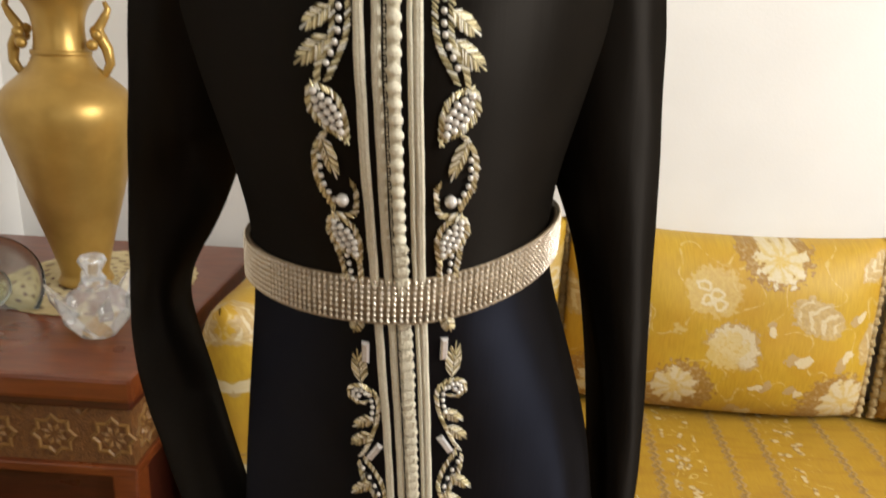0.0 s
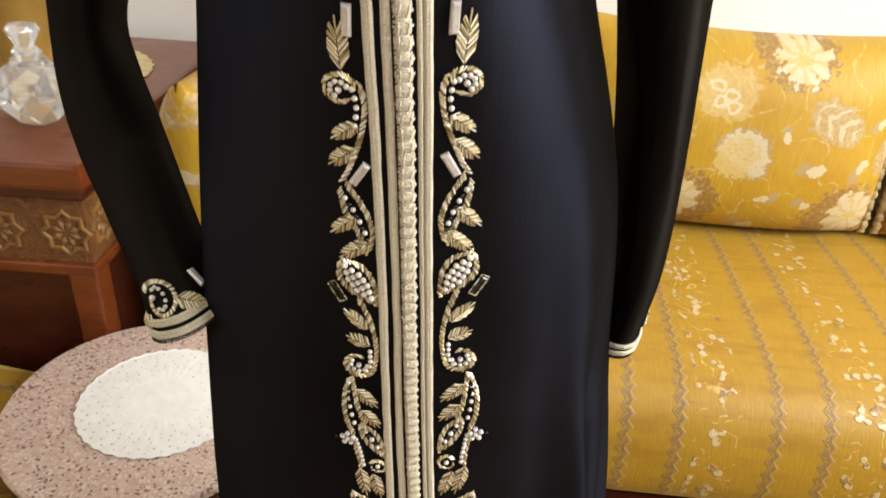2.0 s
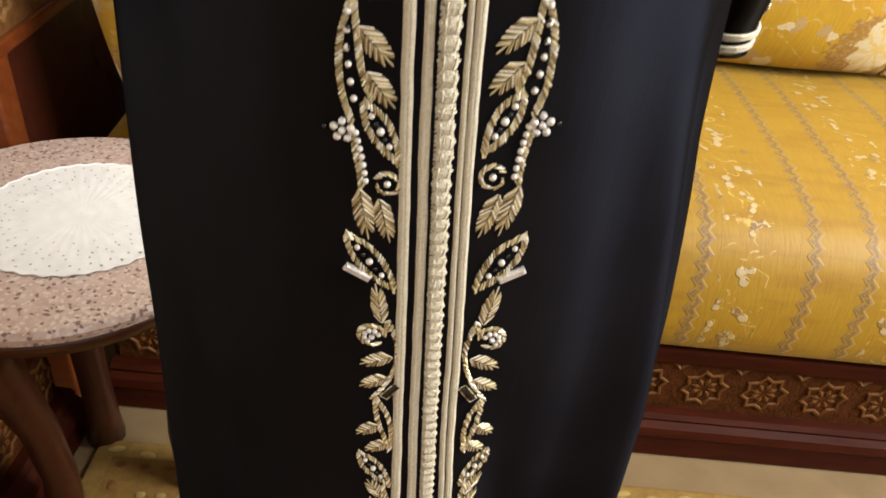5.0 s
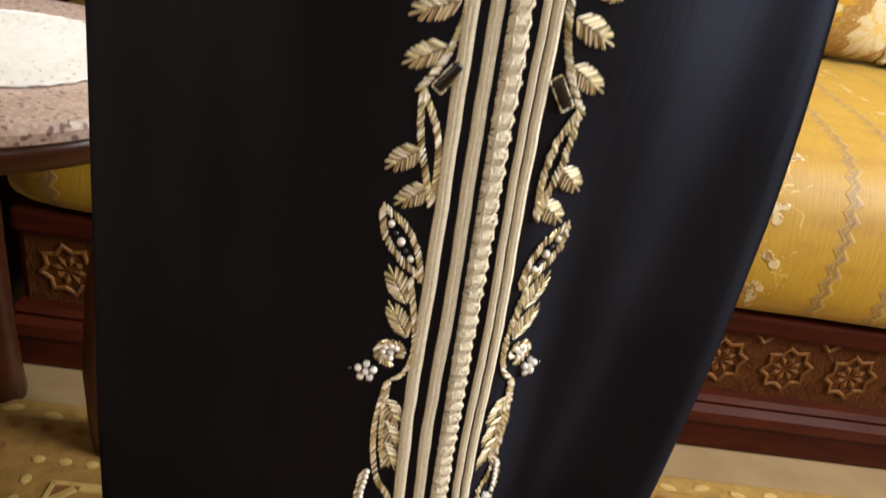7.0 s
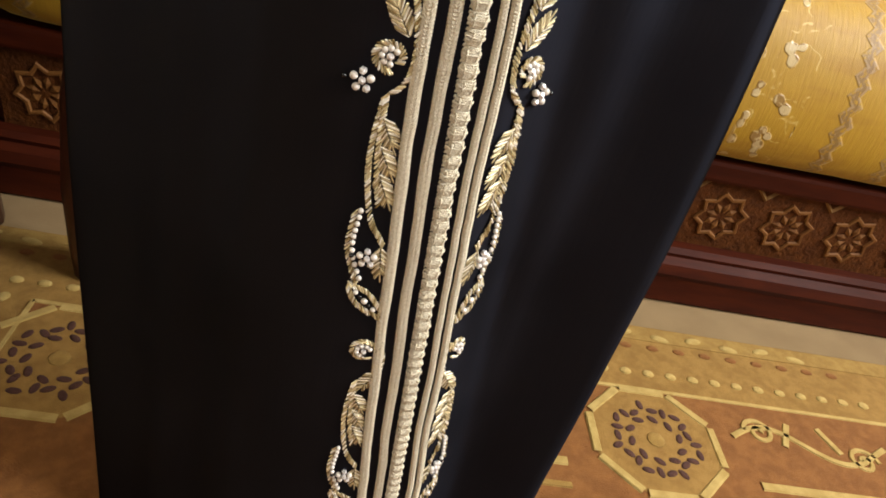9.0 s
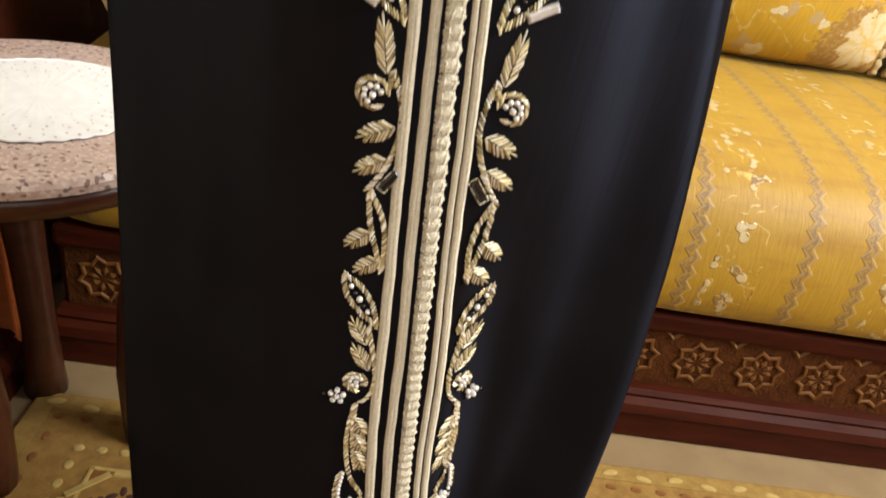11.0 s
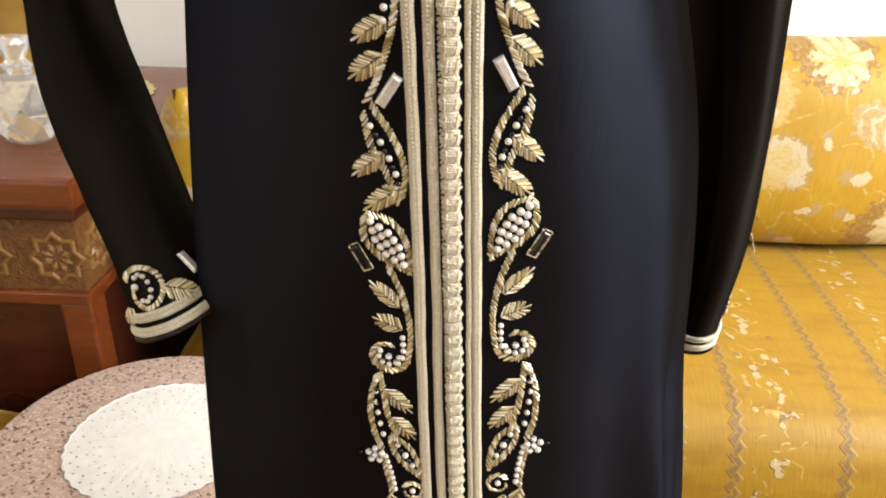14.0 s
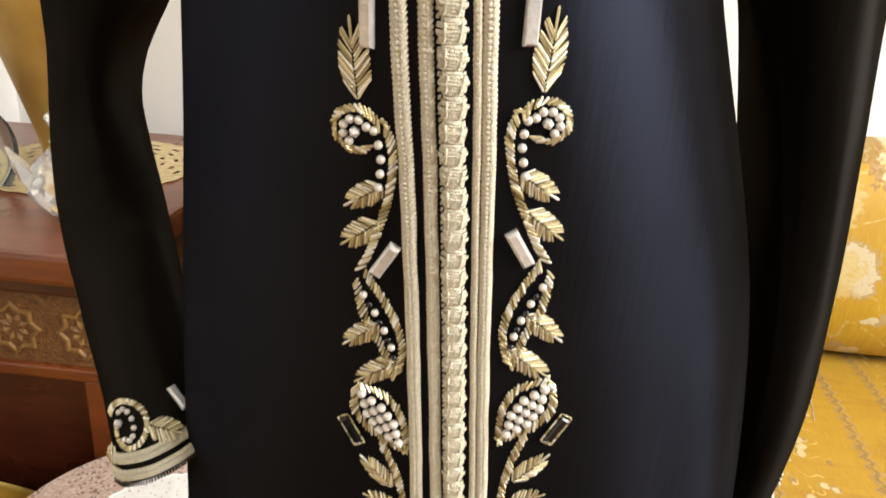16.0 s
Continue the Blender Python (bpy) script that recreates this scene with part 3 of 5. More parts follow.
# ---- cabinet ----
def cabinet():
    c = thing("corner_cabinet", "red-brown varnished wooden cabinet with carved star frieze", "cabinet", pose(-0.445, 1.03, 0, 0, 0, -2))
    w, d = 0.72, 0.66
    part("top_board", boxed(-w, -0.028, 0.722, 0.02, d, 0.765, bevel=0.008), M_WOOD, c)
    part("top_moulding", boxed(-w, -0.012, 0.7, 0.008, d, 0.7215, bevel=0.005), M_WOOD_DARK, c)
    part("frieze", boxed(-w, 0.0, 0.592, 0.0, d, 0.6995), M_FRIEZE, c, "brown carved wooden frieze")
    part("frieze_rail", boxed(-w, -0.008, 0.572, 0.006, d, 0.5915, bevel=0.004), M_WOOD, c)
    part("body", boxed(-w + 0.01, 0.012, 0.03, -0.008, d, 0.571), M_WOOD_DARK, c)
    part("corner_post", boxed(-0.042, -0.002, 0.002, 0.002, 0.042, 0.571, bevel=0.004), M_WOOD, c)
    for k in range(7):
        place("carved_star", STAR, c, pose(-0.032 - 0.1 * k, 0.0, 0.642, 90, 0, 0))
        place("carved_chevron", TOOTH, c, pose(-0.082 - 0.1 * k, 0.0, 0.697, 90, 0, 0))
    for k in range(6):
        place("carved_star", STAR, c, pose(0.0, 0.05 + 0.096 * k, 0.642, 90, 0, 90))
    return c


cabinet()


# ---- stool ----
def stool():
    s = thing("round_stool", "small round stool table with pink granite top and brown legs", "stool", pose(-0.322, 0.867, 0))
    part("stone_top", lathe([(0.0, 0.452), (0.186, 0.452), (0.193, 0.456), (0.194, 0.464), (0.19, 0.47), (0.0, 0.47)], 72), M_GRANITE, s, "pink speckled granite disc")
    part("apron", lathe([(0.0, 0.424), (0.165, 0.424), (0.178, 0.428), (0.187, 0.443), (0.188, 0.4515), (0.0, 0.4515)], 64), M_STOOL_WOOD, s, smooth=True)
    for a in (3, 123, 240):
        ca, sa = math.cos(radians(a)), math.sin(radians(a))
        bm = bmesh.new()
        prof = ((0.12, 0.41, 0.026), (0.128, 0.36, 0.024), (0.115, 0.3, 0.019), (0.098, 0.22, 0.0165), (0.09, 0.12, 0.0155), (0.096, 0.05, 0.018), (0.104, 0.003, 0.021))
        tube(bm, [(r * ca, r * sa, z) for r, z, t in prof], [t * 1.35 for r, z, t in prof], 12)
        part("leg", bm, M_STOOL_WOOD, s, smooth=True)
    return s


stool()


# ---- caftan ----
Z_SIDE = (0.0, 0.25, 0.45, 0.6, 0.7, 0.8, 0.9, 0.98, 1.06, 1.11, 1.15, 1.2, 1.27, 1.34, 1.42, 1.46)
X_LEFT = (-0.130, -0.128, -0.125, -0.126, -0.128, -0.126, -0.122, -0.117, -0.110, -0.104, -0.103, -0.108, -0.128, -0.148, -0.15, -0.1)
X_RIGHT = (0.228, 0.234, 0.238, 0.231, 0.220, 0.205, 0.195, 0.182, 0.158, 0.140, 0.131, 0.131, 0.148, 0.165, 0.165, 0.11)
Z_FRONT = (0.0, 0.45, 0.66, 0.8, 0.95, 1.03, 1.1, 1.15, 1.2, 1.26, 1.32, 1.4, 1.46)
Y_FRONT = (0.512, 0.502, 0.494, 0.485, 0.469, 0.459, 0.444, 0.436, 0.41, 0.378, 0.368, 0.4, 0.46)
MID_Y = 0.575


def smooth_table(z, zs, vs):
    """A softened reading of a table."""
    return sum(float(np.interp(z + d, zs, vs)) for d in (-0.03, -0.015, 0.0, 0.015, 0.03)) / 5


def braid_x(z):
    """The middle of the front braid."""
    return smooth_table(z, (0.0, 0.18, 0.37, 0.56, 0.82, 1.05, 1.17, 1.26, 1.33, 1.5), (0.093, 0.081, 0.068, 0.0565, 0.0405, 0.0285, 0.0212, 0.0193, 0.0168, 0.012))


def section(z, th):
    """A point of the caftan's cloth at height z, th round from the front (0) towards the wearer's left."""
    x0, x1, yf = smooth_table(z, Z_SIDE, X_LEFT), smooth_table(z, Z_SIDE, X_RIGHT), smooth_table(z, Z_FRONT, Y_FRONT)
    a, b, cx = (x1 - x0) / 2, MID_Y - yf, (x0 + x1) / 2
    side = min(1.0, max(0.0, (abs(math.sin(th)) - 0.42) / 0.35))
    low = min(1.0, max(0.0, (1.05 - z) / 0.7))
    fold = side * low * (0.010 * math.sin(7.5 * th + 0.9 + 0.7 * z) + 0.006 * math.sin(15 * th + 2.0 - 1.2 * z))
    fold += 0.0016 * noise.noise((th * 2.4, z * 3.2, 2.0)) * (1 if z < 1.1 else 0.5)
    low = min(1.0, max(0.0, (0.85 - z) / 0.3))
    fold += low * (0.012 * math.exp(-((th - 0.90) / 0.10) ** 2) - 0.026 * math.exp(-((th - 1.07) / 0.06) ** 2))   # the pleat down the side
    k = 1 + fold / 0.15
    p = Vector((cx + a * math.sin(th) * k, MID_Y - b * math.cos(th) * k, z))
    if math.cos(th) > 0:
        s, deep = p.x - braid_x(z), min(1.0, max(0.0, (0.62 - z) / 0.3))   # the front edge folds back beside the braid
        rise, fall = min(1.0, max(0.0, (s - 0.016) / 0.04)), min(1.0, max(0.0, (0.15 - s) / 0.09))
        p.y += 0.024 * deep * rise * rise * (3 - 2 * rise) * fall
    return p


def on_cloth(s, z):
    """The place and the outward normal of the cloth at s metres to the right of the braid's middle, at height z."""
    x0, x1 = smooth_table(z, Z_SIDE, X_LEFT), smooth_table(z, Z_SIDE, X_RIGHT)
    a, cx = (x1 - x0) / 2, (x0 + x1) / 2
    th = math.asin(max(-0.98, min(0.98, (braid_x(z) + s - cx) / a)))
    p = section(z, th)
    n = (section(z, th + 0.02) - p).cross(section(z + 0.004, th) - p).normalized()
    return p, n


def seat_on(s, z, turn=0.0, lift=0.0):
    """A pose on the cloth: local z outwards, local x along the turn (degrees, anticlockwise from the right)."""
    p, n = on_cloth(s, z)
    up = Vector((0, 0, 1)) - n * n.z
    up.normalize()
    right = up.cross(n)
    m = Matrix((right, up, n)).transposed().to_4x4()
    return Matrix.Translation(p + n * lift) @ m @ pose(0, 0, 0, 0, 0, turn)


CAFTAN = thing("caftan", "long black satin caftan with gold braid and beaded embroidery", "caftan", kind="")


def gown():
    """The skirt of satin and, above the belt, the bodice: same cloth, its highlight held down by a duller material."""
    for name, z0, z1, count, cloth_, label in (("skirt", 0.003, 1.146, 98, M_SATIN, "black satin skirt"), ("bodice", 1.146, 1.46, 28, M_MATT_BLACK, "black satin bodice with its highlight held down")):
        bm = bmesh.new()
        vs = grid_faces(bm, [[section(float(z), 2 * math.pi * i / 180) for i in range(180)] for z in np.linspace(z0, z1, count)], True)
        if z1 > 1.4:
            bm.faces.new(vs[-1])
        part(name, bm, cloth_, CAFTAN, label, True)


gown()


def sleeve(out_rows, in_rows, y_mid, half_depth, z_end, slant, top):
    """A sleeve as a tube between its outer and inner outline; the end is cut aslant."""
    bm = bmesh.new()
    zo, xo = [r[0] for r in out_rows], [r[1] for r in out_rows]
    zi, xi = [r[0] for r in in_rows], [r[1] for r in in_rows]
    rows = []
    n = 60
    for i in range(n + 1):
        z = z_end + (top - z_end) * i / n
        a, b = smooth_table(z, zo, xo), smooth_table(z, zi, xi)
        hd = half_depth * (0.72 + 0.28 * min(1, (z - z_end) / 0.25))
        row = []
        for j in range(40):
            t = 2 * math.pi * j / 40
            wr = 1 + 0.055 * noise.noise((math.cos(t) * 1.3, math.sin(t) * 1.3, z * 6)) + 0.03 * noise.noise((math.cos(t) * 3, math.sin(t) * 3, z * 14))
            x = (a + b) / 2 + (b - a) / 2 * math.cos(t) * wr
            zz = z + slant * (x - (a + b) / 2) * (1 - i / n)
            row.append((x, y_mid(z) - hd * math.sin(t) * wr, zz))
        rows.append(row)
    vs = grid_faces(bm, rows, True)
    bm.faces.new(vs[-1])
    inner = [[(p[0] * 0.97 + 0.03 * np.mean([q[0] for q in r]), p[1] * 0.97 + 0.03 * np.mean([q[1] for q in r]), p[2]) for p in r] for r in rows[:14]]
    iv = grid_faces(bm, inner, True)
    for j in range(40):
        bm.faces.new((vs[0][j], vs[0][(j + 1) % 40], iv[0][(j + 1) % 40], iv[0][j]))
    return part("sleeve", bm, M_MATT_BLACK, CAFTAN, "matt black crepe sleeve", True), rows


LEFT_OUT = ((0.8, -0.148), (0.853, -0.1581), (0.891, -0.1851), (0.911, -0.2136), (0.931, -0.2435), (0.97, -0.2779), (0.993, -0.2874), (1.06, -0.2887), (1.115, -0.2806), (1.23, -0.2495), (1.323, -0.2234), (1.42, -0.195), (1.47, -0.148))
LEFT_IN = ((0.8, -0.078), (0.84, -0.092), (0.891, -0.135), (0.946, -0.187), (0.989, -0.224), (1.03, -0.234), (1.065, -0.211), (1.1, -0.184), (1.156, -0.165), (1.2, -0.1333), (1.3, -0.1001), (1.47, -0.0854))
LEFT_DEEP = ((0.8, 0.84, 0.88, 0.93, 0.98, 1.05, 1.15, 1.3, 1.42), (0.53, 0.537, 0.575, 0.655, 0.725, 0.745, 0.72, 0.645, 0.6))
RIGHT_OUT = ((0.79, 0.233), (0.836, 0.241), (0.9, 0.2455), (1.0, 0.24), (1.15, 0.229), (1.28, 0.222), (1.34, 0.217), (1.42, 0.2), (1.47, 0.15))
RIGHT_IN = ((0.79, 0.196), (0.88, 0.201), (1.04, 0.184), (1.13, 0.166), (1.17, 0.152), (1.2, 0.138), (1.24, 0.122), (1.3, 0.11), (1.47, 0.09))
SL, SL_ROWS = sleeve(LEFT_OUT, LEFT_IN, lambda z: smooth_table(z, *LEFT_DEEP), 0.045, 0.851, 0.42, 1.46)
SR, SR_ROWS = sleeve(RIGHT_OUT, RIGHT_IN, lambda z: 0.615, 0.055, 0.811, 0.18, 1.46)


# ---- belt ----
def belt():
    s = thing("belt", "champagne rhinestone mesh belt round the waist of the caftan", "belt")
    z0, z1 = 1.132, 1.162
    n = 400

    def ring(z, out, n=400):
        r = []
        for i in range(n):
            th = 2 * math.pi * i / n
            p = section((z0 + z1) / 2, th)
            c = Vector((0.013, MID_Y, p.z))
            q = c + (p - c) * (1 + out / 0.12)
            r.append(Vector((q.x, q.y, z - 0.045 * (q.y - 0.44) + 0.026 * max(0.0, (q.x - 0.03) / 0.115) ** 1.4)))
        return r
    bm = bmesh.new()
    grid_faces(bm, [ring(z0, 0.002), ring(z0, 0.005), ring(z1, 0.005), ring(z1, 0.002), ring(z0, 0.002)], True)
    part("backing", bm, M_BELT_BACK, s, "bronze coloured belt backing", smooth=True)
    for z in (z0, z1):
        bm = bmesh.new()
        r = ring(z, 0.0055)
        tube(bm, r + r[:1], 0.0007, 6)
        part("rim", bm, M_BELT_BACK, s, smooth=True)
    rows, n = 8, 1600
    rings = [ring(z0 + (z1 - z0) * (k + 0.5) / rows, 0.0056, n) for k in range(rows)]
    pitch, gap = (z1 - z0) / rows, 0.0042
    mesh = bpy.data.meshes.new("strand")
    verts, faces = [], []
    rnd = random.Random(4)
    gone = gap
    for i in range(n):
        gone += (rings[0][(i + 1) % n] - rings[0][i]).length
        if gone < gap or math.cos(2 * math.pi * i / n) < -0.35:
            continue
        gone -= gap
        t = (rings[0][(i + 3) % n] - rings[0][i]).normalized()
        out = Vector((t.y, -t.x, 0))
        for k in range(rows):
            p = rings[k][i] + out * 0.0002
            lean = out + 0.3 * t * (rnd.random() - 0.5) + Vector((0, 0, 0.3 * (rnd.random() - 0.5)))
            b = len(verts)
            for r, up in ((0.0, 0.0), (0.35, 0.0011), (0.75, 0.0016)):
                for q in range(8):
                    a = 2 * math.pi * (q + 0.5) / 8
                    f = 1 - r
                    verts.append(p + t * (0.00138 * f * math.cos(a)) + Vector((0, 0, pitch * 0.47 * f * math.sin(a))) + lean * up)
            for lev in (0, 8):
                faces += [(b + lev + q, b + lev + (q + 1) % 8, b + lev + 8 + (q + 1) % 8, b + lev + 8 + q) for q in range(8)]
            faces.append(tuple(b + 16 + q for q in range(8)))
    mesh.from_pydata([tuple(v) for v in verts], [], faces)
    mesh.materials.append(M_RHINE)
    tagged(place("rhinestone_mesh", mesh, s, label="upright strands of champagne rhinestones"), kind="stuff")


belt()


# ---- embroidery of the caftan ----
class Beads:
    """Collects small faceted beads into one mesh."""

    def __init__(self):
        self.verts, self.faces = [], []

    def rod(self, a, b, r, n, sides=5):
        """A bugle bead from a to b, n outwards."""
        d = (b - a)
        u = d.cross(n).normalized() * r
        w = n.normalized() * r
        k = len(self.verts)
        for f, q in ((0.0, 0.55), (0.12, 1.0), (0.88, 1.0), (1.0, 0.55)):
            for i in range(sides):
                t = 2 * math.pi * i / sides
                self.verts.append(tuple(a + d * f + (u * math.cos(t) + w * math.sin(t)) * q))
        for ring in range(3):
            for i in range(sides):
                p, q = k + ring * sides, k + (ring + 1) * sides
                self.faces.append((p + i, p + (i + 1) % sides, q + (i + 1) % sides, q + i))
        self.faces.append(tuple(range(k, k + sides)))
        self.faces.append(tuple(range(k + 3 * sides, k + 4 * sides)))

    def mesh(self, material, smooth=True):
        me = bpy.data.meshes.new("beads")
        me.from_pydata(self.verts, [], self.faces)
        me.materials.append(material)
        if smooth:
            me.polygons.foreach_set("use_smooth", [True] * len(me.polygons))
        return me


def leaf_mesh(pairs, width, seed):
    """A beaded leaf of length 1 along x, in slanted pairs of bugle beads about a midrib."""
    rnd = random.Random(seed)
    b = Beads()
    up = Vector((0, 0, 1))
    for k in range(pairs):
        x = 0.70 * k / (pairs - 1)
        w = width * math.sin(math.pi * min(0.97, 0.24 + 0.76 * (x + 0.1))) ** 0.75
        for side in (-1, 1):
            a = Vector((x, side * 0.014, 0.085 + 0.05 * rnd.random()))
            e = Vector((x + 0.19 + 0.06 * rnd.random(), side * w * (0.92 + 0.12 * rnd.random()), 0.01 + 0.02 * rnd.random()))
            b.rod(a, e, 0.019 + 0.007 * rnd.random(), up, 6)
    b.rod(Vector((0.64, 0, 0.06)), Vector((1.04, 0.01, 0.02)), 0.036, up, 5)
    return b.mesh(M_BEAD, False)


LEAF_MESHES = [leaf_mesh(15, 0.34, 1), leaf_mesh(14, 0.37, 2), leaf_mesh(16, 0.31, 3)]


def ball_mesh(r, material, squash=1.0, level=2):
    bm = bmesh.new()
    bmesh.ops.create_icosphere(bm, subdivisions=level, radius=r)
    for v in bm.verts:
        v.co.z *= squash
    return mesh_of(bm, material, True)


PEARL, PEARL_SMALL = ball_mesh(0.0021, M_PEARL), ball_mesh(0.0017, M_PEARL)
JET_BEAD = ball_mesh(0.0015, M_JET)


def facet_mesh(r, material):
    bm = bmesh.new()
    bmesh.ops.create_icosphere(bm, subdivisions=1, radius=r)
    return mesh_of(bm, material)


RHINESTONE = facet_mesh(0.0022, M_CRYSTAL)


def baguette_mesh(w, h, t, material):
    """A step-cut stone lying in the xy plane, long along y."""
    bm = bmesh.new()
    rows = []
    for k, z in ((1.0, 0.0), (1.0, t * 0.4), (0.82, t * 0.75), (0.55, t)):
        x, y = w / 2 * k, h / 2 - w / 2 * (1 - k)
        rows.append([(-x, -y, z), (x, -y, z), (x, y, z), (-x, y, z)])
    vs = grid_faces(bm, rows, True)
    bm.faces.new(vs[0]), bm.faces.new(vs[-1])
    return mesh_of(bm, material)


BAGUETTE, JET = baguette_mesh(0.0052, 0.0165, 0.003, M_CRYSTAL), baguette_mesh(0.0044, 0.0145, 0.0026, M_JET)


def frame_beads(w, h):
    b = Beads()
    up = Vector((0, 0, 1))
    n = 9
    for k in range(n):
        y = -h / 2 + h * k / n
        for x in (-w / 2, w / 2):
            b.rod(Vector((x, y, 0.0012)), Vector((x, y + h / n * 0.9, 0.0012)), 0.00045, up)
    for k in range(3):
        x = -w / 2 + w * k / 3
        for y in (-h / 2, h / 2):
            b.rod(Vector((x, y, 0.0012)), Vector((x + w / 3 * 0.9, y, 0.0012)), 0.00045, up)
    return b.mesh(M_BEAD)


SETTING = frame_beads(0.0056, 0.0160)


RISE_Z = (0.36, 0.45, 0.54, 0.66, 0.72, 0.80, 0.87, 0.93, 1.02, 1.09, 1.12, 1.2)
RISE = (0.002, 0.003, -0.002, 0.001, 0.004, 0.0115, 0.009, 0.011, 0.009, 0.006, 0.001, 0.0)


def worn(side, s, z):
    """Where a motif lies on either front: the left front hangs a little higher and its motifs draw in where it folds back."""
    if side < 0:
        return -s, z
    draw = 1.0 if s < 0.016 else 1 - 0.35 * min(1.0, max(0.0, (0.62 - z) / 0.3))
    return (s if s < 0.016 else 0.016 + (s - 0.016) * draw), z + smooth_table(z, RISE_Z, RISE)


def curve_points(pts, step=0.0019):
    """Even points along a soft curve through pairs (s, z)."""
    p = [np.array(q, float) for q in pts]
    p = [2 * p[0] - p[1]] + p + [2 * p[-1] - p[-2]]
    dense = []
    for i in range(1, len(p) - 2):
        for t in np.linspace(0, 1, 24, endpoint=False):
            a, b, c, d = p[i - 1], p[i], p[i + 1], p[i + 2]
            dense.append(0.5 * (2 * b + (c - a) * t + (2 * a - 5 * b + 4 * c - d) * t * t + (3 * b - a - 3 * c + d) * t ** 3))
    dense.append(p[-2])
    out, left = [dense[0]], 0.0
    for a, b in zip(dense, dense[1:]):
        left += float(np.hypot(*(b - a)))
        if left >= step:
            out.append(b)
            left = 0.0
    return out


def stem(pts, wide=0.0025):
    """A twisted strand of slanted bugle beads, on both sides of the braid."""
    for side in (-1, 1):
        b = Beads()
        jig = random.Random(int(pts[0][1] * 9000) + side)
        line = curve_points(pts, 0.0014)
        for i, (q, r) in enumerate(zip(line, line[1:])):
            d = (r - q) / max(1e-6, float(np.hypot(*(r - q))))
            across = np.array((-d[1], d[0])) * wide * (0.55 + 0.16 * jig.random())
            a, e = q - across, q + d * (0.0030 + 0.0008 * jig.random()) + across * 0.9
            a3, n = on_cloth(*worn(side, a[0], a[1]))
            b3, n2 = on_cloth(*worn(side, e[0], e[1]))
            b.rod(a3 + n * (0.0002 + 0.0012 * jig.random()), b3 + n2 * (0.0009 + 0.0016 * jig.random()), 0.00054 + 0.00014 * jig.random(), n, 6)
        tagged(place("beaded_stem", b.mesh(M_BEAD, False), CAFTAN), kind="stuff")


def leaf(s0, z0, s1, z1, grow=0.98):
    for side in (-1, 1):
        length = math.hypot(s1 - s0, z1 - z0) * grow
        turn = math.degrees(math.atan2(z1 - z0, side * (s1 - s0)))
        me = LEAF_MESHES[int(abs(z0 * 977 + s0 * 3000)) % 3]
        m = seat_on(*worn(side, s0, z0), turn, 0.0004) @ Matrix.Diagonal((length, min(length, 0.0158), min(length, 0.0158) * 0.8, 1))
        tagged(place("beaded_leaf", me, CAFTAN, m), kind="stuff")


def stud(name, me, s, z, turn=0.0, lift=0.0012):
    for side in (-1, 1):
        place(name, me, CAFTAN, seat_on(*worn(side, s, z), side * turn, lift))


def baguette(s, z, turn):
    stud("crystal_baguette", BAGUETTE, s, z, turn, 0.0004)


def jet(s, z, turn):
    for side in (-1, 1):
        stone = place("jet_baguette", JET, CAFTAN, seat_on(*worn(side, s, z), side * turn, 0.0004), "black stone in a gold bead setting")
        place("setting", SETTING, stone)


def bead_row(pts, gap=0.0052, name="pearl", me=None, lift=0.0016):
    line = curve_points(pts, gap)
    for q in line:
        stud(name, me or PEARL_SMALL, q[0], q[1], 0.0, lift)


def pearl_leaf(s0, z0, s1, z1, wide=0.0075):
    """A leaf outlined in bugle beads and filled with pearls."""
    d = np.array((s1 - s0, z1 - z0))
    across = np.array((-d[1], d[0])) / np.hypot(*d)
    for w in (-1, 1):
        stem([(s0, z0), tuple(np.array((s0, z0)) + d * 0.3 + across * w * wide), tuple(np.array((s0, z0)) + d * 0.65 + across * w * wide * 0.85), (s1, z1)])
    for f, count in ((0.13, 1), (0.25, 2), (0.37, 3), (0.49, 3), (0.61, 3), (0.73, 2), (0.85, 1)):
        for k in range(count):
            q = np.array((s0, z0)) + d * f + across * (k - (count - 1) / 2) * 0.0039
            stud("pearl", PEARL, q[0], q[1], 0.0, 0.0022)


def eye_leaf(s0, z0, s1, z1, wide=0.0062):
    """An open leaf with three pearls and jet beads in it."""
    d = np.array((s1 - s0, z1 - z0))
    across = np.array((-d[1], d[0])) / np.hypot(*d)
    for w in (-1, 1):
        stem([(s0, z0), tuple(np.array((s0, z0)) + d * 0.35 + across * w * wide), tuple(np.array((s0, z0)) + d * 0.7 + across * w * wide * 0.8), (s1, z1)])
    for f, me, nm in ((0.24, PEARL_SMALL, "pearl"), (0.36, JET_BEAD, "jet_bead"), (0.48, PEARL, "pearl"), (0.6, JET_BEAD, "jet_bead"), (0.72, PEARL_SMALL, "pearl")):
        q = np.array((s0, z0)) + d * f
        stud(nm, me, q[0], q[1], 0.0, 0.0015)


def swirl(s, z, r, start, sweep, tail=()):
    """A curled strand about a rhinestone, with pearls along its inside."""
    pts = []
    n = 11
    for k in range(n):
        a = radians(start + sweep * k / (n - 1))
        q = r * (0.74 + 0.26 * (1 - k / (n - 1)))
        pts.append((s + q * math.cos(a), z + q * math.sin(a)))
    stem(list(reversed(pts)) + list(tail))
    for k in range(6):
        a = radians(start + sweep * (0.02 + 0.14 * k))
        stud("pearl", PEARL_SMALL, s + 0.52 * r * math.cos(a), z + 0.52 * r * math.sin(a), 0.0, 0.0015)
    stud("rhinestone", RHINESTONE, s, z, 0.0, 0.0018)


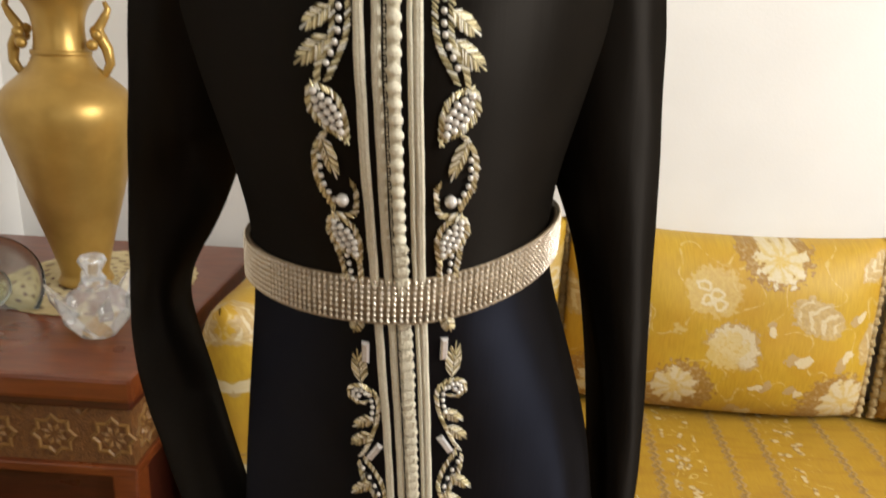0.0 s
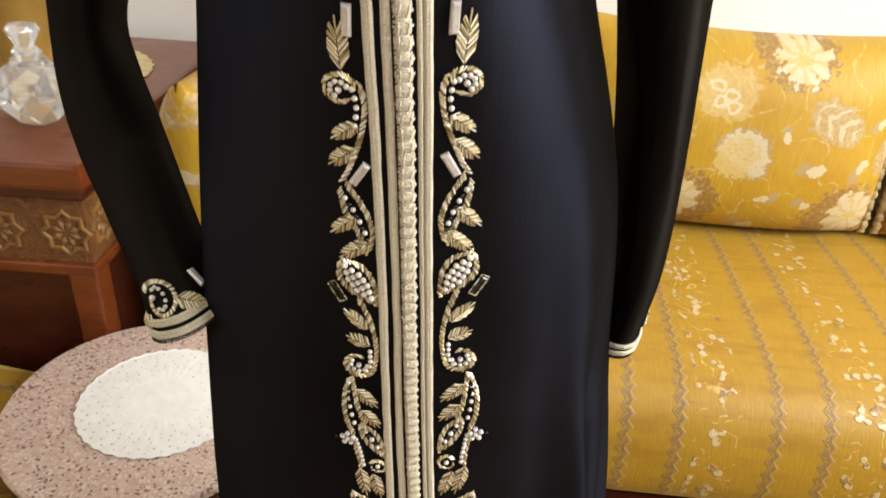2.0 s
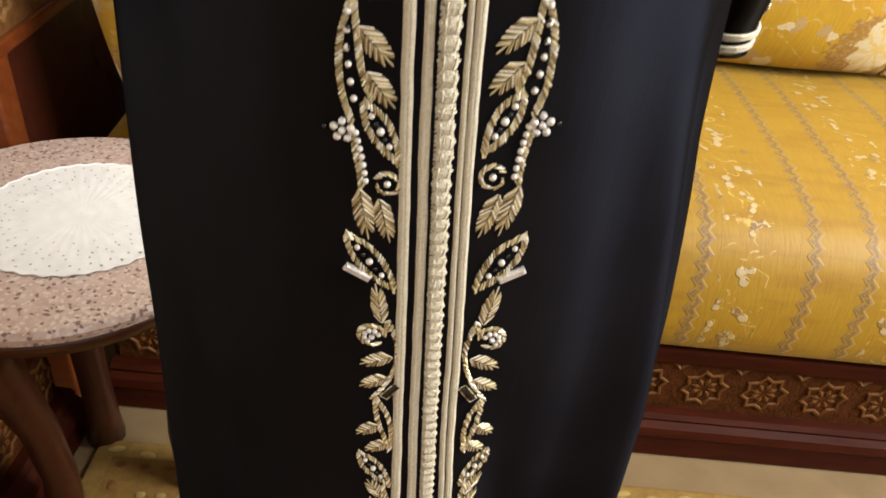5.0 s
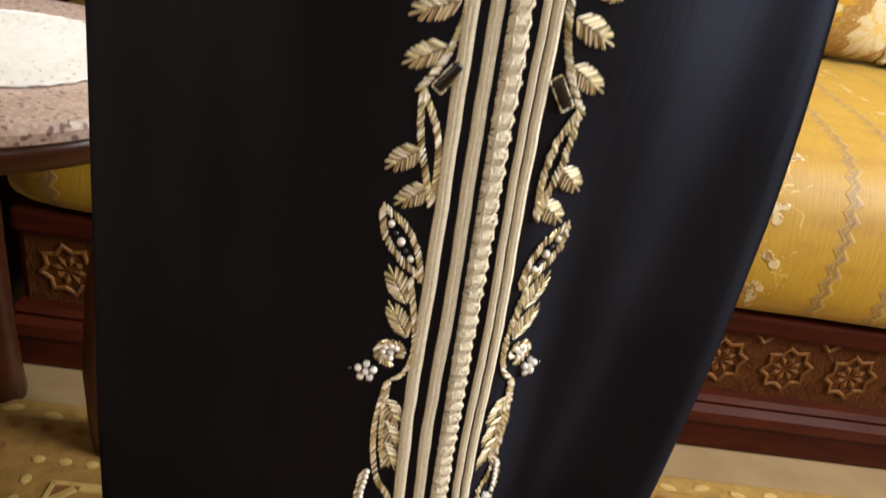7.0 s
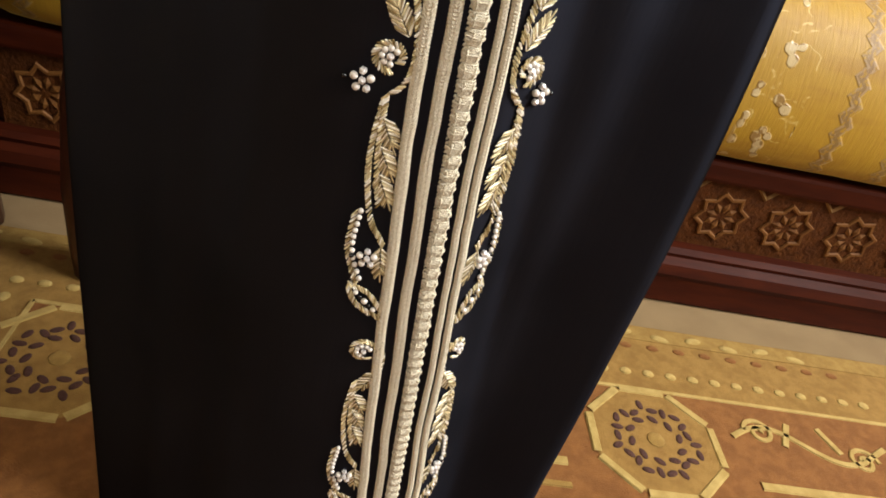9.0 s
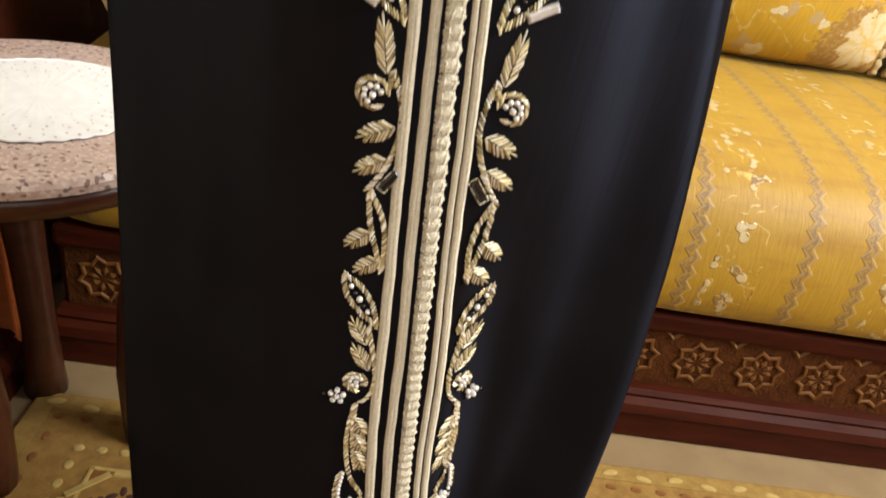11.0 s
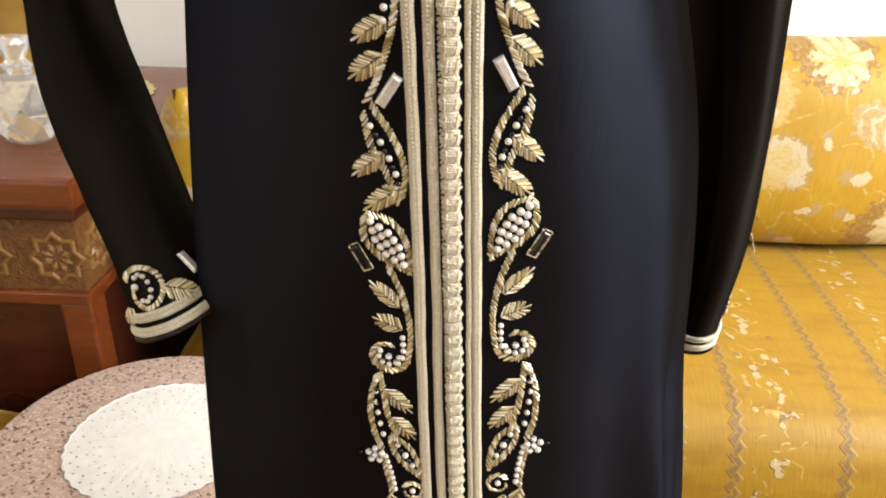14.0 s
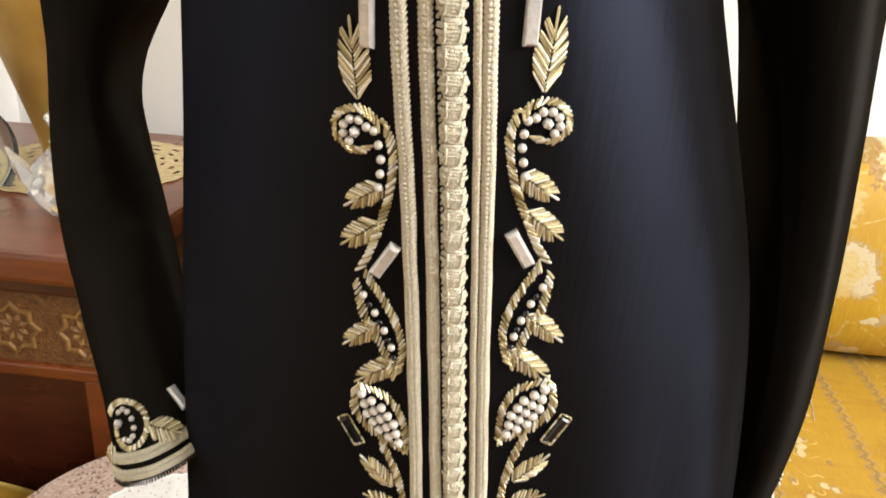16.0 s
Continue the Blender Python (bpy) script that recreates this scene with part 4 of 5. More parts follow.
def blossom(s, z):
    """A small cluster of crystals and pearls."""
    for k in range(5):
        a = radians(72 * k + 20)
        stud("rhinestone" if k % 2 else "pearl", RHINESTONE if k % 2 else PEARL, s + 0.0042 * math.cos(a), z + 0.0048 * math.sin(a), 0, 0.002)
    stud("rhinestone", RHINESTONE, s, z, 0, 0.0026)
    stud("jet_bead", JET_BEAD, s + 0.0085, z + 0.0005, 0, 0.0018)


def braid():
    """Four plaited cords and a column of knotted buttons, from the neck to the hem."""
    for s, r, swell in ((-0.0158, 0.00250, 0.22), (-0.0073, 0.00215, 0.36), (0.0090, 0.00085, 1.0), (0.0130, 0.00225, -0.12)):
        def course(z, s=s, r=r, swell=swell):
            low = min(1.0, max(0.0, (0.85 - z) / 0.4))
            wave = (0.0005 + 0.0048 * max(0.0, 0.7 - z)) * noise.noise((s * 25, z * 11, 0.3)) + 0.0004 * noise.noise((s * 90, z * 60, 2.0))
            spread = float(np.interp(z, (0.3, 0.45, 0.74, 0.95), (1.42, 1.36, 1.12, 1.0)))
            return 0.0015 + (s - 0.0015) * spread + wave, r * (1 + swell * low) * (1 + 0.10 * noise.noise((s * 70, z * 45, 7.0)))
        b = Beads()
        z = 0.012
        while z < 1.42:
            x, thick = course(z)
            for w in (-1, 1):
                a, n = on_cloth(x + w * thick * 0.95, z + 0.0021)
                e, n2 = on_cloth(x + w * thick * 0.02, z - 0.0010)
                b.rod(a + n * 0.0005, e + n2 * 0.0019, 0.00085 + thick * 0.16, n, 5)
            z += 0.0019
        cord = tagged(place("plaited_cord", b.mesh(M_BRAID), CAFTAN, label="pale gold plaited cord"), kind="stuff")
        bm = bmesh.new()
        core, girth = [], []
        for z in np.linspace(0.012, 1.42, 320):
            x, thick = course(float(z))
            p, n = on_cloth(x, float(z))
            core.append(p + n * 0.0001)
            girth.append(thick * 0.85)
        tube(bm, core, girth, 8)
        part("core", bm, M_BRAID, cord, smooth=True)
    bm = bmesh.new()
    pts = []
    for z in np.linspace(0.012, 1.42, 200):
        p, n = on_cloth(0.0010, float(z))
        pts.append(p - n * 0.0012)
    tube(bm, pts, 0.0038, 8)
    part("button_band", bm, M_BRAID, CAFTAN, "pale gold woven band under the buttons", True)
    bm = bmesh.new()
    bmesh.ops.create_uvsphere(bm, u_segments=14, v_segments=8, radius=1.0)
    for v in bm.verts:
        ripple = 1 + 0.09 * math.cos(7 * math.atan2(v.co.y, v.co.x))
        v.co = Vector((v.co.x * 0.0041 * ripple, v.co.y * 0.0037 * ripple, v.co.z * 0.0036))
    ball = mesh_of(bm, M_BRAID, True)
    bm = bmesh.new()
    knots = []
    for seed in range(5):                                # wrapped knots: threads laid round a block, each a little askew
        b, rnd = Beads(), random.Random(seed)
        for k in range(7):
            y = -0.0034 + 0.0068 * k / 6
            bulge = 1 - 0.22 * abs(k - 3) / 3
            lean = 0.0009 * (rnd.random() - 0.5)
            wide = 0.0051 * bulge * (0.94 + 0.12 * rnd.random())
            for x0, x1, z0, z1 in ((-1.0, -0.62, 0.0002, 0.0026), (-0.66, 0.66, 0.0028, 0.0028), (0.62, 1.0, 0.0026, 0.0002)):
                b.rod(Vector((x0 * wide, y + lean * x0, z0 * bulge)), Vector((x1 * wide, y + lean * x1, z1 * bulge)), 0.00075 + 0.0002 * rnd.random(), Vector((0, 0, 1)), 6)
        for x in (-0.0024, 0.0022):                      # two stitches over the wraps
            b.rod(Vector((x, -0.003, 0.0030)), Vector((x + 0.0016 * (rnd.random() - 0.3), 0.003, 0.0032)), 0.0006, Vector((0, 0, 1)), 5)
        knots.append(b.mesh(M_BRAID))
    z, k = 0.016, 0
    while z < 1.415:
        upper = z > 1.19
        m = seat_on(0.0011 + 0.0006 * noise.noise((z * 40, 0, 0)), z, 10 * noise.noise((z * 60, 1, 0)), 0.0022 if upper else 0.0008)
        place("knotted_button", ball if upper else knots[k % 5], CAFTAN, m)
        k += 1 if k % 3 else 2
        z += 0.0083
    for s in (-0.0037,):
        b = Beads()
        z = 0.012
        while z < 1.42:
            a, n = on_cloth(s, z)
            e, n2 = on_cloth(s + 0.0006, z + 0.0017)
            b.rod(a + n * 0.0009, e + n2 * 0.0009, 0.0006, n, 4)
            z += 0.0026
        place("thread_edging", b.mesh(M_BRAID), CAFTAN, label="fine row of thread loops")


braid()

# bodice
leaf(0.030, 1.323, 0.045, 1.312), leaf(0.031, 1.309, 0.049, 1.295)
stem([(0.030, 1.34), (0.0296, 1.31), (0.0365, 1.296), (0.0385, 1.287)])
stem([(0.0215, 1.34), (0.0222, 1.311), (0.0328, 1.288)])
bead_row([(0.0258, 1.335), (0.0262, 1.312), (0.0335, 1.294)])
pearl_leaf(0.0425, 1.286, 0.0245, 1.257)
stem([(0.0355, 1.262), (0.0435, 1.248), (0.0432, 1.230), (0.0355, 1.213)])
bead_row([(0.0408, 1.246), (0.0405, 1.231), (0.034, 1.218)])
leaf(0.0385, 1.257, 0.0342, 1.232)
stem([(0.0352, 1.209), (0.0245, 1.211), (0.0222, 1.226), (0.0252, 1.232)])
stud("pearl", ball_mesh(0.0038, M_PEARL), 0.0298, 1.221, 0, 0.003)
pearl_leaf(0.0386, 1.209, 0.0236, 1.177)
stem([(0.0378, 1.19), (0.0355, 1.175), (0.0325, 1.15)]), stem([(0.0245, 1.184), (0.0240, 1.15)])
bead_row([(0.0315, 1.18), (0.029, 1.156)])
leaf(0.036, 1.165, 0.031, 1.15)
# skirt, downwards from the belt
leaf(0.0275, 1.132, 0.0335, 1.118), baguette(0.0262, 1.104, 2)
leaf(0.0310, 1.079, 0.0325, 1.106)
swirl(0.0330, 1.067, 0.0088, 160, -300, [(0.0232, 1.071), (0.0203, 1.060), (0.0230, 1.042), (0.0305, 1.021), (0.0355, 1.011)])
bead_row([(0.0262, 1.068), (0.0245, 1.058), (0.0265, 1.044)])
leaf(0.0247, 1.047, 0.0400, 1.037), leaf(0.0270, 1.032, 0.0428, 1.020), baguette(0.0255, 1.016, 32)
stem([(0.0382, 1.006), (0.0355, 0.990), (0.0290, 0.975), (0.0242, 0.961)])
stem([(0.0345, 1.010), (0.0247, 0.993), (0.0203, 0.977), (0.0230, 0.961)])
bead_row([(0.0350, 0.999), (0.0290, 0.988), (0.0240, 0.974)], 0.0082)
bead_row([(0.0325, 0.995), (0.0262, 0.981), (0.0232, 0.969)], 0.0082, "jet_bead", JET_BEAD)
leaf(0.0297, 0.986, 0.0455, 0.973), leaf(0.0225, 0.969, 0.0412, 0.955)
pearl_leaf(0.0412, 0.954, 0.0202, 0.921, 0.0088)
jet(0.0448, 0.928, -28)
leaf(0.0272, 0.899, 0.0422, 0.914), leaf(0.0262, 0.885, 0.0420, 0.891)
stem([(0.0322, 0.926), (0.0251, 0.906), (0.0219, 0.884), (0.0235, 0.866)])
swirl(0.0345, 0.8655, 0.0108, 180, 300)
bead_row([(0.0262, 0.879), (0.0268, 0.866), (0.032, 0.858)], 0.0045)
stem([(0.0415, 0.853), (0.0470, 0.833), (0.0474, 0.811), (0.0430, 0.793)])
stem([(0.0405, 0.853), (0.0392, 0.836), (0.0372, 0.818), (0.0330, 0.806)])
bead_row([(0.0430, 0.847), (0.0438, 0.832), (0.0428, 0.815), (0.0405, 0.800)], 0.0078)
bead_row([(0.0432, 0.840), (0.0432, 0.822), (0.0415, 0.807)], 0.0085, "jet_bead", JET_BEAD)
leaf(0.0387, 0.841, 0.0228, 0.824), leaf(0.0354, 0.820, 0.0220, 0.803)
eye_leaf(0.0375, 0.806, 0.0205, 0.773, 0.0050)
blossom(0.0475, 0.789)
stem([(0.0440, 0.792), (0.0412, 0.774), (0.0395, 0.757)]), bead_row([(0.0412, 0.788), (0.0385, 0.773), (0.0368, 0.757)], 0.0042)
stem([(0.0263 + 0.0058 * math.cos(radians(20 + 30 * k)), 0.7605 + 0.0058 * math.sin(radians(20 + 30 * k))) for k in range(12)], 0.0022)
stud("gold_bead", ball_mesh(0.0019, M_BEAD), 0.0263, 0.7605, 0.0, 0.0015)
leaf(0.0404, 0.756, 0.0350, 0.724), leaf(0.0305, 0.751, 0.0238, 0.723)
eye_leaf(0.0492, 0.727, 0.0222, 0.689), baguette(0.0430, 0.700, -62)
leaf(0.0298, 0.663, 0.0350, 0.692)
swirl(0.0361, 0.651, 0.0088, 160, -300, [(0.0262, 0.664), (0.0204, 0.640), (0.0257, 0.615), (0.0365, 0.596)])
leaf(0.0238, 0.635, 0.0432, 0.626), leaf(0.0267, 0.616, 0.0440, 0.606), jet(0.0245, 0.604, 35)
stem([(0.0352, 0.597), (0.0335, 0.575), (0.0257, 0.543)]), stem([(0.0348, 0.597), (0.0272, 0.580), (0.0248, 0.563), (0.0257, 0.543)])
leaf(0.0330, 0.570, 0.0470, 0.558), leaf(0.0268, 0.552, 0.0415, 0.541)
eye_leaf(0.0476, 0.540, 0.0258, 0.503, 0.0055)
leaf(0.0315, 0.488, 0.0428, 0.508), leaf(0.0290, 0.467, 0.0412, 0.487)
stem([(0.0310, 0.503), (0.0251, 0.467), (0.0270, 0.447), (0.0342, 0.437)])
swirl(0.0365, 0.456, 0.0076, -100, 330), blossom(0.0484, 0.442)
# the lower skirt repeats its motif
for drop in (0.0, 0.2):
    stem([(0.0368, 0.437 - drop), (0.0412, 0.401 - drop), (0.0380, 0.366 - drop), (0.0290, 0.347 - drop)])
    stem([(0.0362, 0.437 - drop), (0.0372, 0.401 - drop), (0.0340, 0.372 - drop)])
    leaf(0.0365, 0.424 - drop, 0.0270, 0.404 - drop), leaf(0.0362, 0.408 - drop, 0.0262, 0.388 - drop), leaf(0.0355, 0.392 - drop, 0.0258, 0.370 - drop)
    bead_row([(0.0428, 0.368 - drop), (0.0456, 0.342 - drop), (0.0395, 0.319 - drop)], 0.0042)
    stem([(0.0455, 0.368 - drop), (0.0482, 0.342 - drop), (0.0420, 0.317 - drop)])
    blossom(0.0371, 0.337 - drop)
    leaf(0.030, 0.345 - drop, 0.0265, 0.320 - drop)
    eye_leaf(0.0468, 0.317 - drop, 0.0240, 0.292 - drop, 0.005)
    swirl(0.0330, 0.264 - drop, 0.0085, 160, -300, [(0.0235, 0.272 - drop), (0.0205, 0.256 - drop), (0.0240, 0.241 - drop)])
    leaf(0.0225, 0.246 - drop, 0.0340, 0.226 - drop)


# ---- cuffs ----
def on_sleeve(rows, i, t):
    """The place and normal of a sleeve at ring i, t degrees round (90 is the front)."""
    def at(i, t):
        k, f = int(i), i - int(i)
        j = (t % 360) / 9
        a, g = int(j) % 40, j - int(j)
        def ring(r):
            return Vector(rows[r][a]) * (1 - g) + Vector(rows[r][(a + 1) % 40]) * g
        return ring(k) * (1 - f) + ring(k + 1) * f
    p = at(i, t)
    n = (at(i + 0.3, t) - p).cross(at(i, t + 4) - p).normalized()
    c = sum((at(i, q) for q in (0, 90, 180, 270)), Vector()) / 4
    return p, n if n.dot(p - c) > 0 else -n


def sleeve_pose(rows, i, t, turn, lift=0.0):
    p, n = on_sleeve(rows, i, t)
    up = Vector((0, 0, 1)) - n * n.z
    up.normalize()
    return Matrix.Translation(p + n * lift) @ Matrix((up.cross(n), up, n)).transposed().to_4x4() @ pose(0, 0, 0, 0, 0, turn)


def cuff(rows, parent):
    for i, r in ((0.27, 0.0030), (0.92, 0.0030)):
        b = Beads()
        for k in range(300):
            t = k * 1.2
            for w in (-1, 1):
                a, n = on_sleeve(rows, i + w * 0.21, t + 0.6)
                e, n2 = on_sleeve(rows, i + w * 0.01, t - 0.4)
                b.rod(a + n * 0.0006, e + n2 * 0.0017, 0.0012, n, 4)
        place("cuff_band", b.mesh(M_BRAID), parent, label="pale gold braid round the cuff")
    b = Beads()
    for k in range(120):
        p, n = on_sleeve(rows, 0.0, k * 3.0)
        b.rod(p + n * 0.0006, p + n * 0.001 + Vector((0, 0, -0.0028)), 0.0007, n, 4)
    place("beaded_edge", b.mesh(M_JET), parent, label="black beaded edge")


def cuff_swirl(rows, parent, i0, t0, flip, stone=True):
    """The curled motif over the cuff."""
    b = Beads()
    n_pts = 46
    last = None
    for k in range(n_pts):
        a = radians(150 - 330 * k / n_pts)
        r = 1.0 if k < 34 else 1.0 - 0.5 * (k - 34) / 12
        p, n = on_sleeve(rows, i0 + 0.74 * r * math.sin(a), t0 - flip * 21 * r * math.cos(a))
        q, n2 = on_sleeve(rows, i0 + 0.95 * r * math.sin(a - 0.16), t0 - flip * 27 * r * math.cos(a - 0.16))
        b.rod(p + n * 0.0008, q + n2 * 0.0012, 0.0008, n)
    place("beaded_swirl", b.mesh(M_BEAD), parent)
    for k in range(8):
        a = radians(120 - 34 * k)
        place("pearl", PEARL_SMALL, parent, sleeve_pose(rows, i0 + 0.56 * math.sin(a), t0 - flip * 10 * math.cos(a), 0, 0.0015))
    place("rhinestone", ball_mesh(0.0027, M_CRYSTAL, 1.0, 1), parent, sleeve_pose(rows, i0 + 0.1, t0 + flip * 8, 0, 0.002))
    for di, dt, turn, length in ((0.1, -25, -6 if flip > 0 else 186, 0.021), (-0.75, 24, 200, 0.016)):
        m = sleeve_pose(rows, i0 + di - 0.35, t0 + flip * dt, turn, 0.0005) @ Matrix.Diagonal((length, length, length * 0.8, 1))
        place("beaded_leaf", LEAF_MESHES[0], parent, m)
    if stone:
        place("crystal_baguette", BAGUETTE, parent, sleeve_pose(rows, i0 + 0.1, t0 - 60, 14, 0.0006))


cuff(SL_ROWS, SL), cuff(SR_ROWS, SR)
cuff_swirl(SL_ROWS, SL, 2.1, 97, 1), cuff_swirl(SR_ROWS, SR, 2.2, 166, 1, False)

bm = bmesh.new()
tube(bm, [on_sleeve(SR_ROWS, 7.5 - 0.32 * k, 150 + 9 * math.sin(k * 0.35))[0] + Vector((0.001 + 0.0016 * k, -0.002, 0)) for k in range(6)], 0.0004, 5)
part("loose_thread", bm, M_BRAID, SR, "loose pale thread")


# ---- small things ----
def doily(label, m, r, material, steps, n, holes, category="doily"):
    """A round crocheted mat with a scalloped rim and small holes."""
    s = thing("doily", label, category, m)
    bm = bmesh.new()
    rows = []
    for k in range(steps + 1):
        f = k / steps
        row = []
        for i in range(n):
            a = 2 * math.pi * i / n
            rr = r * f * (1 + (0.011 * math.cos(36 * a) if f > 0.93 else 0))
            z = 0.0016 + 0.00028 * math.cos(36 * a) * f + 0.00015 * math.sin(f * 40)
            row.append((rr * math.cos(a), rr * math.sin(a), z))
        rows.append(row)
    rows[0] = [(0.0004 * math.cos(2 * math.pi * i / n), 0.0004 * math.sin(2 * math.pi * i / n), 0.002) for i in range(n)]
    vs = [[bm.verts.new(p) for p in row] for row in rows]
    for k in range(steps):
        for i in range(n):
            f = (k + 0.5) / steps
            hole = any(abs(f - q) < 0.5 / steps and i % g in gaps for q, g, gaps in holes)
            if not hole:
                bm.faces.new((vs[k][i], vs[k][(i + 1) % n], vs[k + 1][(i + 1) % n], vs[k + 1][i]))
    part("lace", bm, material, s, smooth=True)
    bm = bmesh.new()
    edge = [(r * (1 + 0.011 * math.cos(72 * math.pi * i / n)) * math.cos(2 * math.pi * i / n), r * (1 + 0.011 * math.cos(72 * math.pi * i / n)) * math.sin(2 * math.pi * i / n), 0.0018) for i in range(n + 1)]
    tube(bm, edge, 0.0011, 6)
    part("scalloped_edge", bm, material, s, "twisted crochet cord along the scallops", True)
    return s


doily("round white crocheted doily on the granite stool", pose(-0.306, 0.872, 0.4705), 0.112, M_LACE_WHITE, 48, 288,
      ((0.635, 12, (0,)), (0.698, 8, (4,)), (0.76, 12, (6,)), (0.865, 9, (0,)), (0.927, 9, (4,)), (0.51, 16, (0,))))
CREAM_HOLES = tuple((0.17 + 0.115 * k, 8, ((0, 1, 2) if k % 2 else (4, 5, 6))) for k in range(7))
doily("large cream crocheted doily under the gold vase", pose(-0.665, 1.42, 0.7655), 0.19, M_LACE_CREAM, 26, 144, CREAM_HOLES)


def vase():
    s = thing("vase", "tall gold painted amphora vase with two handles", "vase", pose(-0.685, 1.4, 0.769, 0, 0, 8))
    prof = [(0.0, 0.0), (0.05, 0.0), (0.053, 0.008), (0.046, 0.02), (0.045, 0.03), (0.06, 0.09), (0.083, 0.17), (0.104, 0.25), (0.119, 0.31), (0.1235, 0.345),
            (0.12, 0.372), (0.105, 0.395), (0.08, 0.415), (0.058, 0.435), (0.048, 0.46), (0.0435, 0.49), (0.045, 0.52), (0.055, 0.545), (0.07, 0.56), (0.073, 0.568), (0.066, 0.572), (0.04, 0.55), (0.0, 0.5)]
    zs, fine = [p[1] for p in prof], []
    for a, b in zip(prof, prof[1:]):
        fine += [(a[0] + (b[0] - a[0]) * k / 3, a[1] + (b[1] - a[1]) * k / 3) for k in range(3)]
    fine.append(prof[-1])
    for _ in range(2):
        fine = [fine[0]] + [((a[0] + 2 * b[0] + c[0]) / 4, (a[1] + 2 * b[1] + c[1]) / 4) for a, b, c in zip(fine, fine[1:], fine[2:])] + [fine[-1]]
    part("body", lathe(fine, 72), M_GOLD_VASE, s, smooth=True)
    part("neck_ring", lathe([(0.044, 0.452), (0.053, 0.455), (0.053, 0.462), (0.044, 0.466)], 48), M_GOLD_VASE, s, smooth=True)
    for side in (-1, 1):
        bm = bmesh.new()
        path = [(0.055, 0.43), (0.074, 0.42), (0.086, 0.44), (0.083, 0.468), (0.072, 0.488), (0.07, 0.505), (0.083, 0.525), (0.09, 0.54), (0.084, 0.553)]
        tube(bm, [(side * x, 0, z) for x, z in path], [0.007, 0.009, 0.009, 0.011, 0.012, 0.01, 0.008, 0.006, 0.004], 10)
        for k in range(5):
            r = bmesh.ops.create_icosphere(bm, subdivisions=2, radius=0.011)
            bmesh.ops.translate(bm, verts=r["verts"], vec=(side * (0.062 + 0.007 * (k % 3)), 0.009 * (k - 2), 0.475 + 0.006 * ((k * 3) % 5)))
        part("handle", bm, M_GOLD_VASE, s, "gold moulded flower handle", True)
    return s


vase()


def faceted(profile, sides, twist, material, name, parent, m=None, label=""):
    """A cut-glass body: flat facets that turn from ring to ring."""
    bm = bmesh.new()
    rows = []
    for k, (r, z) in enumerate(profile):
        rows.append([(r * math.cos(2 * math.pi * (i + twist * k) / sides), r * math.sin(2 * math.pi * (i + twist * k) / sides), z) for i in range(sides)])
    vs = [[bm.verts.new(p) for p in row] for row in rows]
    for a, b in zip(vs, vs[1:]):
        for i in range(sides):
            j = (i + 1) % sides
            bm.faces.new((a[i], a[j], b[i])), bm.faces.new((a[j], b[j], b[i]))
    bm.faces.new(vs[0]), bm.faces.new(vs[-1])
    return part(name, bm, material, parent, label, m=m)


jar = thing("crystal_jar", "cut crystal jar with a stopper on the cabinet", "jar", pose(-0.545, 1.155, 0.7665))
faceted([(0.022, 0.0), (0.036, 0.008), (0.055, 0.034), (0.06, 0.06), (0.046, 0.078), (0.028, 0.09), (0.026, 0.096)], 8, 0.5, M_GLASS, "bowl", jar)
faceted([(0.016, 0.0945), (0.021, 0.106), (0.013, 0.116), (0.024, 0.138), (0.02, 0.146)], 8, 0.5, M_GLASS, "stopper", jar)
for k in range(6):
    a = radians(60 * k + 10)
    bm = bmesh.new()
    tube(bm, [(0.052 * math.cos(a), 0.052 * math.sin(a), 0.055), (0.066 * math.cos(a), 0.066 * math.sin(a), 0.07), (0.08 * math.cos(a), 0.08 * math.sin(a), 0.096)], [0.016, 0.012, 0.002], 4)
    part("glass_point", bm, M_GLASS, jar)

plate = thing("glass_plate", "pale green glass plate propped up on the cabinet", "plate", pose(-0.80, 1.26, 0.8, 58, 0, 18))
part("dish", lathe([(0.0, 0.0), (0.05, 0.0), (0.075, 0.008), (0.098, 0.012), (0.1, 0.015), (0.097, 0.017), (0.074, 0.013), (0.05, 0.005), (0.0, 0.005)], 64), M_GLASS_GREEN, plate, smooth=True)
part("foot", lathe([(0.03, -0.008), (0.038, -0.008), (0.04, 0.0), (0.03, 0.0)], 40), M_GLASS_GREEN, plate, smooth=True)


# ---- carpet ----
def cloth(name, c1, c2, scale=70.0):
    return plain(name, c1, c2, 0.9, scale=scale, bump=1.0, fine=900.0, distance=0.002)


M_RUG, M_RUG_GOLD = cloth("tan_carpet_pile", (0.33, 0.185, 0.040), (0.25, 0.133, 0.026)), cloth("ochre_carpet_pile", (0.36, 0.22, 0.05), (0.28, 0.16, 0.035))
M_RUG_CREAM, M_RUG_BROWN = cloth("cream_carpet_pile", (0.52, 0.37, 0.12), (0.42, 0.285, 0.08)), cloth("rust_carpet_pile", (0.25, 0.10, 0.018), (0.19, 0.07, 0.012))
M_RUG_DARK = cloth("dark_carpet_pile", (0.06, 0.02, 0.014), (0.09, 0.035, 0.02))

RUG_U, RUG_V, RUG_W, RUG_L = -0.462, 0.905, 1.9, 2.6      # far left corner, width to the right, length towards the rear
rug = thing("carpet", "tan and rust patterned carpet with dotted border and medallions", "carpet", ROOM @ pose(RUG_U, RUG_V, 0.0))


def sheet(bm, x0, y0, x1, y1, z, t=0.0015):
    box(bm, x0, -y1, z - t, x1, -y0, z)


